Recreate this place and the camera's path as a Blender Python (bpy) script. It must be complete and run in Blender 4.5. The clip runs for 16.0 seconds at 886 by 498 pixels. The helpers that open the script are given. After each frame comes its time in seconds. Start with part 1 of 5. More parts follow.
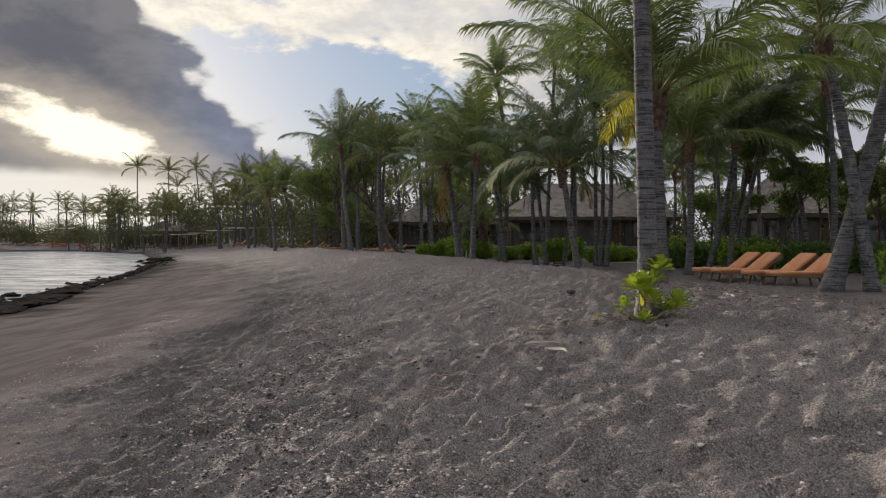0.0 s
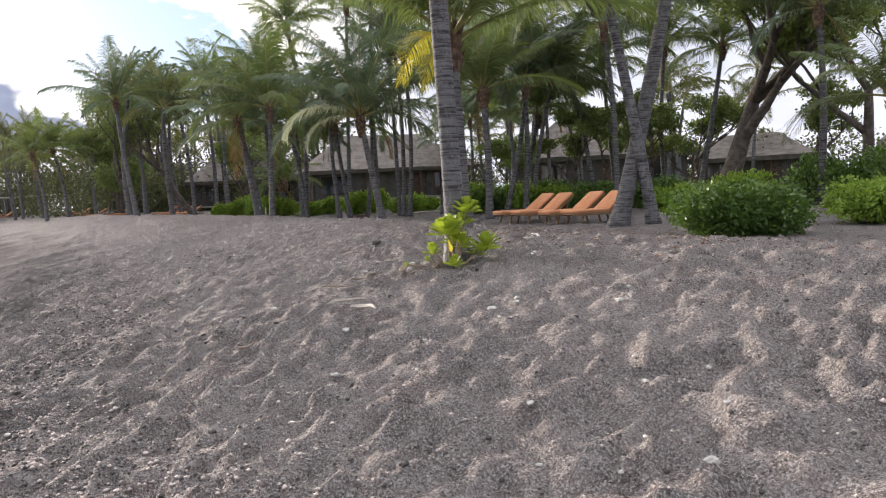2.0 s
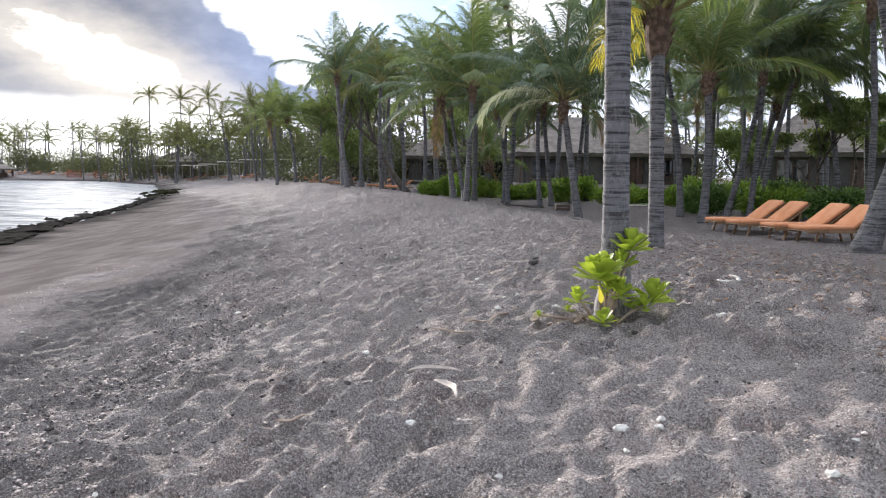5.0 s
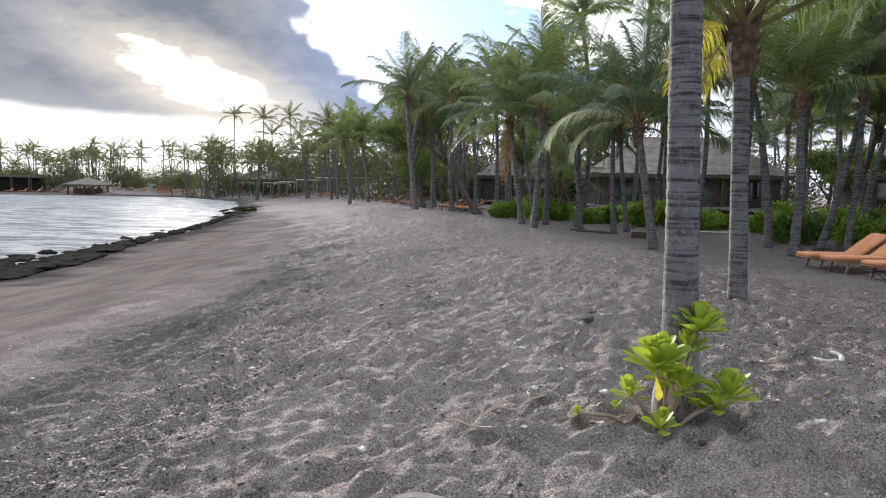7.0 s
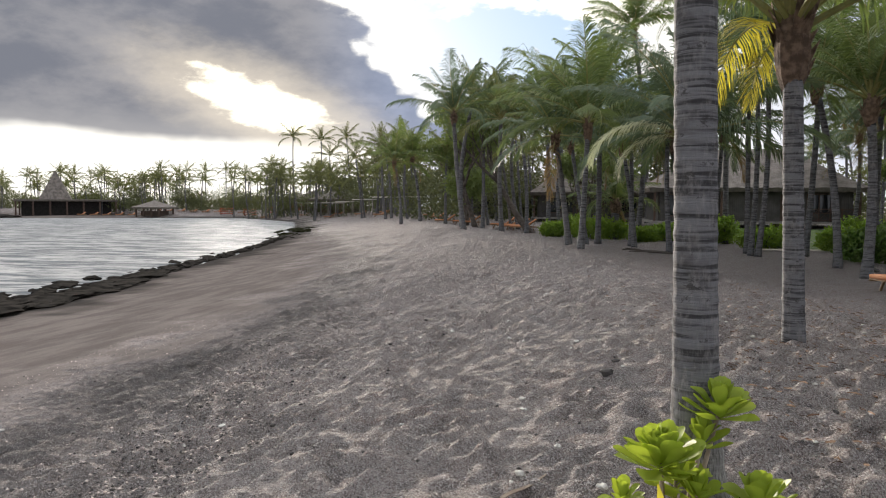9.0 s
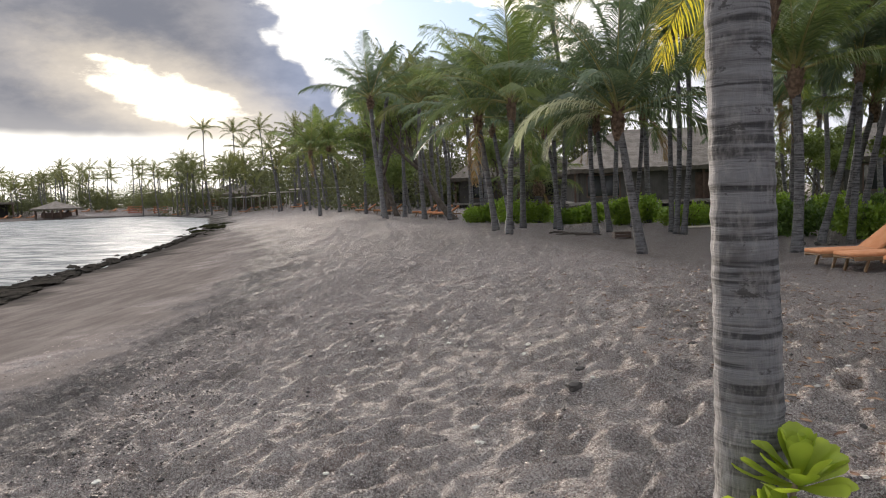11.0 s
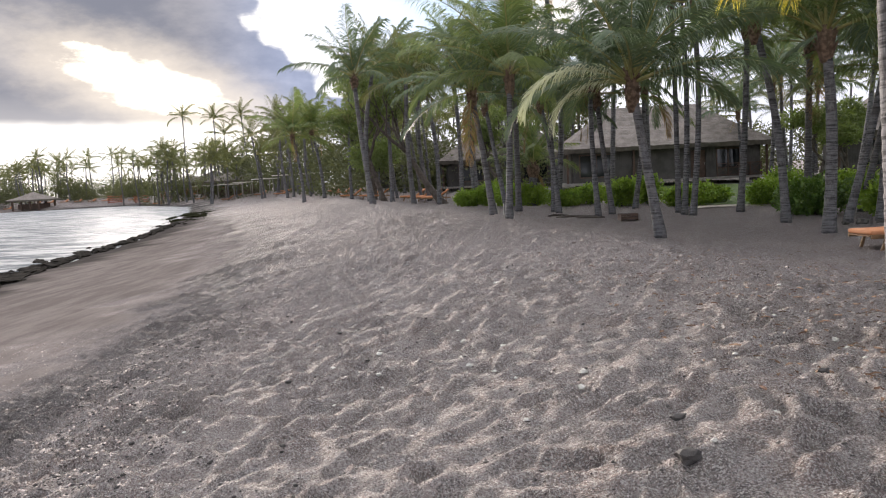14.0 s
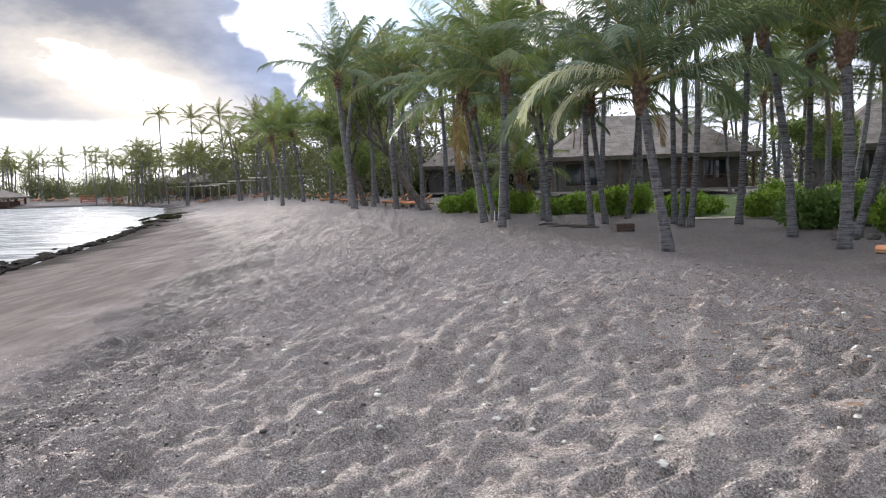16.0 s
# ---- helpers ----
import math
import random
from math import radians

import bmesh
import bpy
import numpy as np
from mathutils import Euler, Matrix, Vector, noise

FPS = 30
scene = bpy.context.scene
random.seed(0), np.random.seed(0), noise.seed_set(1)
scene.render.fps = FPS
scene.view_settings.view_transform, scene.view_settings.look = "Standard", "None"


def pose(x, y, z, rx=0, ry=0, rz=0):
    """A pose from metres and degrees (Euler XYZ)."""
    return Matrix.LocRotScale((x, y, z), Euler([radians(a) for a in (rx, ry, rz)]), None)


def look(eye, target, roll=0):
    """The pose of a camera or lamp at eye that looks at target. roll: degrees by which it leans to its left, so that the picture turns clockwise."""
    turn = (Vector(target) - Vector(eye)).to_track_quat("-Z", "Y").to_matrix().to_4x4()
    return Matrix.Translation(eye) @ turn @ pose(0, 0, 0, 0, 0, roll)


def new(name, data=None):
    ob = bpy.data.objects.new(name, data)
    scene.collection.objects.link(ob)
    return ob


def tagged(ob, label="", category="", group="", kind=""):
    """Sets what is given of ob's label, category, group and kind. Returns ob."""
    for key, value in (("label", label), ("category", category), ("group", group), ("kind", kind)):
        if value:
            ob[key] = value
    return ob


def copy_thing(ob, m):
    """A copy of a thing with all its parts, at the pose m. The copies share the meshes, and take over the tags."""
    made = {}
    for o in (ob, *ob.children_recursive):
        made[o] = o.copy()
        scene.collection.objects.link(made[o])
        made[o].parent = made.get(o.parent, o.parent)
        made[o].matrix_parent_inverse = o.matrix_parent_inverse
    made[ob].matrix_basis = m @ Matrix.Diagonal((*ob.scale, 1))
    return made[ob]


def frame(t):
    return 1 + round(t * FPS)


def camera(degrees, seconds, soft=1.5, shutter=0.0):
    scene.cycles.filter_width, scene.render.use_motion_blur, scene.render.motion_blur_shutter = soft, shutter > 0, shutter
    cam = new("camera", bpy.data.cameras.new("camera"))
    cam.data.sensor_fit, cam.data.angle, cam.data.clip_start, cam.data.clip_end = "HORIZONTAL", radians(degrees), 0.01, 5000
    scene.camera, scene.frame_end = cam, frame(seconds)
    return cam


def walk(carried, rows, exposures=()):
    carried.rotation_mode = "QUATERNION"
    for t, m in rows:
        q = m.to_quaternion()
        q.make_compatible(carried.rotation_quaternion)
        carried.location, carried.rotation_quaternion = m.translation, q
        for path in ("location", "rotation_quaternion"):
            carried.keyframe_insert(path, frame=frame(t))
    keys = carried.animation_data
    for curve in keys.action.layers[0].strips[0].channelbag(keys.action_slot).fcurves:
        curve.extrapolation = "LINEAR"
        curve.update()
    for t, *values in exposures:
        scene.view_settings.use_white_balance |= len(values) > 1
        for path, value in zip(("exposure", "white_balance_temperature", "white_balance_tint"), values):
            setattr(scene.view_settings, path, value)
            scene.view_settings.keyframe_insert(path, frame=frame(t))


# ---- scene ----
cam = camera(62.2, 16.0, soft=1.1)
METRES, EYE, TILT, LEAN, TURN = 10.0, 1.6, -0.6, 0.0, 0.0
ROWS = [
    (0.0, 0.0, 0.0, 0.0, 0.0, 0.0, -0.0),
    (0.5, -0.0074, 0.0123, 0.0002, -5.18, -1.09, 0.59),
    (1.0, -0.0142, 0.0312, -0.0046, -10.38, -2.54, 1.49),
    (1.5, 0.0018, 0.0529, -0.0103, -14.1, -3.72, 2.62),
    (2.0, 0.0143, 0.0739, -0.0068, -15.19, -3.95, 3.14),
    (2.5, 0.0294, 0.0981, -0.0043, -13.54, -3.83, 1.5),
    (3.0, 0.0565, 0.12, 0.0075, -8.76, -5.19, 0.0),
    (3.5, 0.0659, 0.15, 0.0079, -3.68, -6.91, 1.11),
    (4.0, 0.0957, 0.1768, 0.0106, -7.41, -8.81, -1.35),
    (4.5, 0.1029, 0.212, 0.0281, -1.12, -6.97, -1.24),
    (5.0, 0.1105, 0.2397, 0.0286, 1.7, -5.24, -0.72),
    (7.5, 0.168, 0.3854, 0.0577, 9.14, -3.86, -1.3),
    (8.0, 0.1944, 0.4133, 0.0572, 10.49, -3.57, -1.12),
    (8.5, 0.1986, 0.4375, 0.0686, 12.13, -3.14, -0.7),
    (9.0, 0.1888, 0.4682, 0.0689, 12.38, -2.73, -0.33),
    (9.5, 0.1842, 0.5033, 0.0716, 10.92, -2.99, 0.27),
    (10.0, 0.1738, 0.5301, 0.0708, 8.78, -3.42, 0.69),
    (12.5, 0.1411, 0.6804, 0.0651, 4.87, -3.84, 2.73),
    (13.0, 0.1283, 0.7074, 0.0663, 5.16, -3.97, 2.82),
    (13.5, 0.12, 0.7339, 0.0632, 5.35, -4.29, 2.8),
    (14.0, 0.116, 0.7694, 0.0633, 5.02, -4.97, 2.82),
    (14.5, 0.108, 0.7945, 0.0626, 4.3, -5.66, 2.8),
    (15.0, 0.1027, 0.8284, 0.0587, 3.04, -6.01, 2.56),
    (15.5, 0.0976, 0.8617, 0.0573, 2.42, -5.55, 2.08),
    (16.0, 0.0772, 0.8928, 0.0621, 3.38, -4.56, 1.69),
]
EXPOSURES = [(0.0, -0.1, 6300, 12), (0.5, 0.08, 6300, 12), (1.0, 0.32, 6300, 14), (1.5, 0.62, 6300, 15), (2.0, 0.86, 6150, 14), (2.5, 1.02, 6000, 13), (3.5, 1.12, 5800, 12), (5.0, 1.05, 5750, 12),
             (7.5, 0.82, 5850, 10), (8.5, 0.75, 6000, 10), (9.5, 0.55, 6300, 11), (10.2, 0.6, 6300, 11), (12.5, 0.95, 6150, 13), (14.0, 0.95, 6150, 14), (16.0, 1.15, 5850, 12)]
walk(cam, [(t, pose(0, 0, EYE, TILT, LEAN, TURN) @ pose(METRES * x, METRES * y, METRES * z, 90 + pitch, roll, yaw)) for t, x, y, z, yaw, pitch, roll in ROWS], EXPOSURES)

# ---- world and sun ----
SUN_AZ, SUN_EL = -26.8, 7.6   # degrees left of +y, and above the horizon


class Nodes:
    """A small shorthand for node trees."""

    def __init__(self, tree):
        self.tree = tree
        tree.nodes.clear()

    def add(self, kind, **settings):
        node = self.tree.nodes.new(kind)
        for key, value in settings.get("sockets", {}).items():
            self.put(node.inputs[key], value)
        return node

    def put(self, socket, value):
        if isinstance(value, bpy.types.NodeSocket):
            self.tree.links.new(value, socket)
        else:
            socket.default_value = value

    def math(self, operation, a, b=0.0, c=0.0, clamp=False):
        node = self.add("ShaderNodeMath", sockets={0: a, 1: b, 2: c})
        node.operation, node.use_clamp = operation, clamp
        return node.outputs[0]

    def stretch(self, vector, x, y, z):
        node = self.add("ShaderNodeVectorMath", sockets={0: vector, 1: (x, y, z)})
        node.operation = "MULTIPLY"
        return node.outputs[0]

    def smooth(self, value, low, high, a=0.0, b=1.0):
        node = self.add("ShaderNodeMapRange", sockets={"Value": value, "From Min": low, "From Max": high, "To Min": a, "To Max": b})
        node.interpolation_type = "SMOOTHSTEP"
        return node.outputs[0]

    def mix(self, factor, a, b, blend="MIX"):
        node = self.add("ShaderNodeMix")
        node.data_type, node.blend_type = "RGBA", blend
        for k, value in ((0, factor), (6, a), (7, b)):
            if k and not isinstance(value, bpy.types.NodeSocket) and len(value) == 3:
                value = (*value, 1)
            self.put(node.inputs[k], value)
        return node.outputs[2]

    def noise(self, vector, scale, detail=4.0, rough=0.55, warp=0.0):
        return self.add("ShaderNodeTexNoise", sockets={"Vector": vector, "Scale": scale, "Detail": detail, "Roughness": rough, "Distortion": warp}).outputs[0]


def build_world():
    world = bpy.data.worlds.new("world")
    scene.world = world
    world.use_nodes = True
    n = Nodes(world.node_tree)
    way = n.add("ShaderNodeTexCoord").outputs["Generated"]
    split = n.add("ShaderNodeSeparateXYZ", sockets={0: way})
    deg = 180 / math.pi
    az = n.math("MULTIPLY", n.math("ARCTAN2", split.outputs[0], split.outputs[1]), deg)
    el = n.math("MULTIPLY", n.math("ARCSINE", split.outputs[2]), deg)
    flat = n.stretch(way, 1, 1, 2.2)
    puff = n.noise(flat, 7.0, 7, 0.6)
    fine = n.noise(flat, 22.0, 6, 0.62)
    broad = n.noise(flat, 2.6, 5, 0.55)
    sky = n.add("ShaderNodeTexSky")
    sky.sky_type, sky.sun_disc, sky.sun_elevation, sky.sun_rotation = "NISHITA", False, radians(SUN_EL + 6), radians(SUN_AZ)
    sky = sky.outputs[0]
    # thin high cloud over the blue, closing into white overcast overhead and away from the sun
    blue = n.mix(0.75, sky, (3.1, 4.3, 6.0))
    high = n.math("ADD", n.math("MULTIPLY", n.math("SUBTRACT", puff, 0.5), 3.4), n.math("MULTIPLY", n.math("SUBTRACT", fine, 0.5), 1.2))
    veil = n.math("ADD", n.smooth(el, 10, 17, -0.5, 0.6), n.smooth(az, -6, 10, 0.0, 1.7))
    high = n.smooth(n.math("ADD", high, veil), 0.25, 0.75)
    white = n.mix(n.smooth(fine, 0.35, 0.7), (8.6, 8.0, 6.9), (11.5, 10.6, 8.6))
    white = n.mix(n.smooth(broad, 0.5, 0.75), white, (6.3, 6.3, 6.5))
    white = n.mix(n.smooth(az, -2, 16), white, n.mix(n.smooth(puff, 0.35, 0.65), (4.1, 4.3, 4.8), (5.4, 5.5, 5.8)))
    # overcast overhead, brighter on the side of the sun
    sunward = n.math("ADD", n.math("MULTIPLY", split.outputs[0], math.sin(radians(SUN_AZ))), n.math("MULTIPLY", split.outputs[1], math.cos(radians(SUN_AZ))))
    white = n.mix(n.smooth(el, 27, 42), white, n.mix(n.smooth(sunward, -0.75, 0.85), (5.0, 5.1, 5.4), (20.5, 19.8, 18.6)))
    colour = n.mix(high, blue, white)
    # the dark bank of cloud in front of the sun, with its ragged upper edge and flat base
    edge = n.math("ADD", n.math("MULTIPLY", n.math("SUBTRACT", -11.0, az), 0.9), 6.4)
    edge = n.math("MINIMUM", edge, 30.0)
    ragged = n.math("ADD", n.math("MULTIPLY", n.math("SUBTRACT", n.noise(flat, 6.0, 3, 0.5), 0.5), 14.0), n.math("MULTIPLY", n.math("SUBTRACT", fine, 0.5), 2.6))
    above = n.math("ADD", n.math("SUBTRACT", edge, el), ragged)
    base = n.math("ADD", n.math("SUBTRACT", el, 5.0), n.math("MULTIPLY", n.math("SUBTRACT", broad, 0.5), 4.0))
    bank = n.math("MULTIPLY", n.smooth(above, -0.2, 0.9), n.smooth(base, -0.35, 0.6))
    bank = n.math("MULTIPLY", bank, n.smooth(az, -150, -110))
    grey = n.mix(n.smooth(puff, 0.38, 0.66), (1.45, 1.48, 1.66), (2.4, 2.3, 2.32))
    grey = n.mix(n.smooth(el, 8, 4.5), grey, (3.0, 2.85, 2.75))
    grey = n.mix(n.smooth(az, -24, -15, 0.0, 0.75), grey, n.mix(n.smooth(puff, 0.38, 0.66), (2.2, 2.5, 3.3), (3.1, 3.4, 4.3)))
    rim = n.math("MULTIPLY", n.smooth(above, 1.3, 0.2), 0.7)
    grey = n.mix(rim, grey, (10.0, 9.4, 8.2))
    # the glow under the bank
    low = n.mix(n.smooth(az, -12, -24), (6.5, 6.4, 6.6), (9.6, 9.0, 7.8))
    colour = n.mix(n.math("MULTIPLY", n.smooth(el, 8.0, 4.5), n.smooth(az, 10, -14, 0.5, 1.0)), colour, low)
    colour = n.mix(bank, colour, grey)
    # the gap through which the sun shines
    da, de = n.math("SUBTRACT", az, SUN_AZ + 0.6), n.math("SUBTRACT", el, SUN_EL)
    de2 = n.math("ADD", de, n.math("MULTIPLY", da, 0.28))
    r2 = n.math("ADD", n.math("POWER", n.math("DIVIDE", n.math("ABSOLUTE", da), 4.4), 2.0), n.math("POWER", n.math("DIVIDE", n.math("ABSOLUTE", de2), 1.5), 2.0))
    r2 = n.math("ADD", n.math("SQRT", r2), n.math("ADD", n.math("MULTIPLY", n.math("SUBTRACT", fine, 0.5), 1.5), n.math("MULTIPLY", n.math("SUBTRACT", puff, 0.5), 1.0)))
    colour = n.mix(n.smooth(r2, 3.0, 0.9, 0.0, 0.42), colour, (9.0, 7.6, 5.6))
    colour = n.mix(n.smooth(r2, 1.3, 0.75), colour, (14.5, 13.0, 9.8))
    back = n.add("ShaderNodeBackground", sockets={"Color": colour, "Strength": 0.1})
    n.add("ShaderNodeOutputWorld", sockets={0: back.outputs[0]})


build_world()
sun = new("sun", bpy.data.lights.new("sun", "SUN"))
sun.data.energy, sun.data.angle, sun.data.color = 4.4, radians(10), (1.0, 0.87, 0.72)
sun.matrix_world = look((0, 0, 0), (-math.sin(radians(SUN_AZ)), -math.cos(radians(SUN_AZ)), -math.tan(radians(SUN_EL))))


# ---- materials ----
def material(name, paint, rough=0.8, bump=None, metal=0.0, glow=0.0, specular=0.3):
    """paint(n, place, rand) gives the colour; bump(n, place) gives (height, strength, distance)."""
    mat = bpy.data.materials.new(name)
    mat.use_nodes = True
    n = Nodes(mat.node_tree)
    place = n.add("ShaderNodeTexCoord").outputs["Object"]
    rand = n.add("ShaderNodeObjectInfo").outputs["Random"]
    colour = paint(n, place, rand)
    shader = n.add("ShaderNodeBsdfPrincipled", sockets={"Base Color": colour, "Roughness": rough, "Metallic": metal, "Specular IOR Level": specular(n) if callable(specular) else specular})
    if bump:
        height, strength, distance = bump(n, place)
        shaped = n.add("ShaderNodeBump", sockets={"Height": height, "Strength": strength, "Distance": distance})
        n.put(shader.inputs["Normal"], shaped.outputs[0])
    out = shader.outputs[0]
    if glow:
        thin = n.add("ShaderNodeBsdfTranslucent", sockets={0: n.mix(1.0, colour, (1.2, 1.25, 0.68), "MULTIPLY")})
        out = n.add("ShaderNodeMixShader", sockets={0: glow, 1: out, 2: thin.outputs[0]}).outputs[0]
    n.add("ShaderNodeOutputMaterial", sockets={0: out})
    return mat


def island(n):
    return n.add("ShaderNodeNewGeometry").outputs["Random Per Island"]


def stained(a, b, scale=3.0, fine=40.0, c=None):
    def paint(n, place, rand):
        colour = n.mix(n.smooth(n.noise(place, scale, 5), 0.35, 0.65), a, b)
        colour = n.mix(n.math("MULTIPLY", n.noise(place, fine, 3), 0.45), colour, c or tuple(x * 0.45 for x in a))
        return n.mix(n.math("MULTIPLY", rand, 0.25), colour, b)
    return paint


def leafy(dark, light, gold=None, amount=0.0):
    def paint(n, place, rand):
        colour = n.mix(island(n), dark, light)
        colour = n.mix(n.math("MULTIPLY", rand, 0.6), colour, light)
        if gold:
            colour = n.mix(n.math("MULTIPLY", n.smooth(n.noise(place, 1.7, 2), 0.5, 0.75), amount), colour, gold)
        return colour
    return paint


def sand_paint(n, place, rand):
    grain = n.noise(place, 74.0, 4, 0.85)
    coarse = n.noise(place, 48.0, 3, 0.7)
    patch = n.noise(place, 0.55, 5, 0.6)
    lumps = n.noise(place, 6.5, 5, 0.65)
    colour = n.mix(n.smooth(patch, 0.35, 0.68), (0.435, 0.362, 0.336), (0.57, 0.477, 0.443))
    # lump-sized pale and dark tones paint in lit tops and shaded hollows
    colour = n.mix(n.smooth(lumps, 0.45, 0.66, 0.0, 0.35), colour, (0.62, 0.555, 0.535))
    colour = n.mix(n.smooth(lumps, 0.49, 0.36, 0.0, 0.45), colour, (0.20, 0.18, 0.176))
    colour = n.mix(n.smooth(n.noise(place, 3.1, 5, 0.7), 0.5, 0.62, 0.0, 0.4), colour, (0.21, 0.19, 0.184))
    colour = n.mix(n.smooth(n.noise(place, 1.6, 4, 0.6), 0.52, 0.70, 0.0, 0.5), colour, (0.34, 0.24, 0.21))
    colour = n.mix(n.smooth(coarse, 0.58, 0.66, 0.0, 0.2), colour, (0.10, 0.09, 0.09))
    colour = n.mix(n.smooth(grain, 0.53, 0.60, 0.0, 0.4), colour, (0.06, 0.055, 0.055))
    colour = n.mix(n.smooth(grain, 0.455, 0.41, 0.0, 0.95), colour, (0.78, 0.73, 0.70))
    colour = n.mix(n.smooth(n.noise(place, 95.0, 2, 0.6), 0.59, 0.63, 0.0, 0.9), colour, (0.82, 0.78, 0.75))
    grains = n.add("ShaderNodeSeparateColor", sockets={0: n.add("ShaderNodeTexVoronoi", sockets={"Vector": place, "Scale": 125.0}).outputs["Color"]}).outputs
    colour = n.mix(n.smooth(grains[0], 0.84, 0.90, 0.0, 0.8), colour, (0.80, 0.75, 0.72))
    colour = n.mix(n.smooth(grains[1], 0.80, 0.86, 0.0, 0.55), colour, (0.09, 0.08, 0.078))
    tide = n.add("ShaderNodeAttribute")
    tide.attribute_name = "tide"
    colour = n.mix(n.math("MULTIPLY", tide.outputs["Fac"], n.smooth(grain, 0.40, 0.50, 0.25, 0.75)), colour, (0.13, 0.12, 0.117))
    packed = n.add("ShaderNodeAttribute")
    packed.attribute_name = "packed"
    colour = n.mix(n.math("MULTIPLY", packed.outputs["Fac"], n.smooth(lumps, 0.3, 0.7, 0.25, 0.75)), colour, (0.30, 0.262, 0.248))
    damp = n.add("ShaderNodeAttribute")
    damp.attribute_name = "damp"
    damp = damp.outputs["Fac"]
    streak = n.noise(n.stretch(place, 2.6, 0.5, 1), 1.0, 5, 0.65)
    wet = n.mix(n.smooth(streak, 0.35, 0.65), (0.105, 0.09, 0.082), (0.16, 0.138, 0.126))
    wet = n.mix(n.smooth(coarse, 0.6, 0.68, 0.0, 0.5), wet, (0.06, 0.053, 0.05))
    colour = n.mix(n.math("MULTIPLY", damp, 0.96), colour, wet)
    soaked = n.add("ShaderNodeAttribute")
    soaked.attribute_name = "soaked"
    return n.mix(n.math("MULTIPLY", soaked.outputs["Fac"], n.smooth(streak, 0.3, 0.6, 0.7, 1.0)), colour, (0.05, 0.045, 0.041))


def sand_roughness(n):
    """Full relief on the loose sand, little where the wash has smoothed it."""
    damp = n.add("ShaderNodeAttribute")
    damp.attribute_name = "damp"
    return n.math("SUBTRACT", 1.0, n.math("MULTIPLY", damp.outputs["Fac"], 0.8))


SAND = material("sand", sand_paint, 0.9, lambda n, p: (n.math("ADD", n.math("ADD", n.noise(p, 60.0, 4, 0.7), n.math("MULTIPLY", n.noise(p, 10.0, 5, 0.75), 6.5)), n.math("MULTIPLY", n.noise(p, 4.5, 3, 0.6), 3.0)), sand_roughness(n), 0.10), specular=lambda n: n.smooth(sand_roughness(n), 0.75, 0.98, 0.0, 0.12))


def water_material():
    """Shallow, cloudy, ruffled sea: body with painted reflection streaks, under a faint rough sheen."""
    mat = bpy.data.materials.new("water")
    mat.use_nodes = True
    n = Nodes(mat.node_tree)
    place = n.add("ShaderNodeTexCoord").outputs["Object"]
    long = n.add("ShaderNodeMapping", sockets={0: place, 2: (0, 0, 0.5), 3: (0.45, 1.6, 1)}).outputs[0]
    waves = n.math("ADD", n.noise(long, 0.9, 6, 0.65, 0.4), n.math("MULTIPLY", n.noise(place, 0.22, 3), 1.5))
    normal = n.add("ShaderNodeBump", sockets={"Height": waves, "Strength": 1.0, "Distance": 0.42}).outputs[0]
    # pale and dark ripples in the diffuse colour stand in for sky reflections
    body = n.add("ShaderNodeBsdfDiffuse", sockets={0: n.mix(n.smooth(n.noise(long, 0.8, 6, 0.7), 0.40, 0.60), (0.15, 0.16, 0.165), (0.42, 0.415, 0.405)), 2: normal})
    sheen = n.add("ShaderNodeBsdfAnisotropic", sockets={"Color": (0.9, 0.92, 0.95, 1), "Roughness": 0.34, "Normal": normal})
    amount = n.smooth(n.noise(long, 0.6, 4), 0.35, 0.65, 0.006, 0.022)
    n.add("ShaderNodeOutputMaterial", sockets={0: n.add("ShaderNodeMixShader", sockets={0: amount, 1: body.outputs[0], 2: sheen.outputs[0]}).outputs[0]})
    return mat


WATER = water_material()
REEF = material("reef_rock", stained((0.022, 0.02, 0.018), (0.06, 0.054, 0.047), 2.0, 14.0, (0.012, 0.011, 0.01)), 0.75, lambda n, p: (n.noise(p, 6.0, 6, 0.7), 1.0, 0.12), specular=0.0)
MOSS = material("algae_rock", stained((0.014, 0.016, 0.009), (0.034, 0.034, 0.018), 2.0, 14.0, (0.008, 0.008, 0.006)), 0.75, lambda n, p: (n.noise(p, 6.0, 6, 0.7), 1.0, 0.12), specular=0.0)


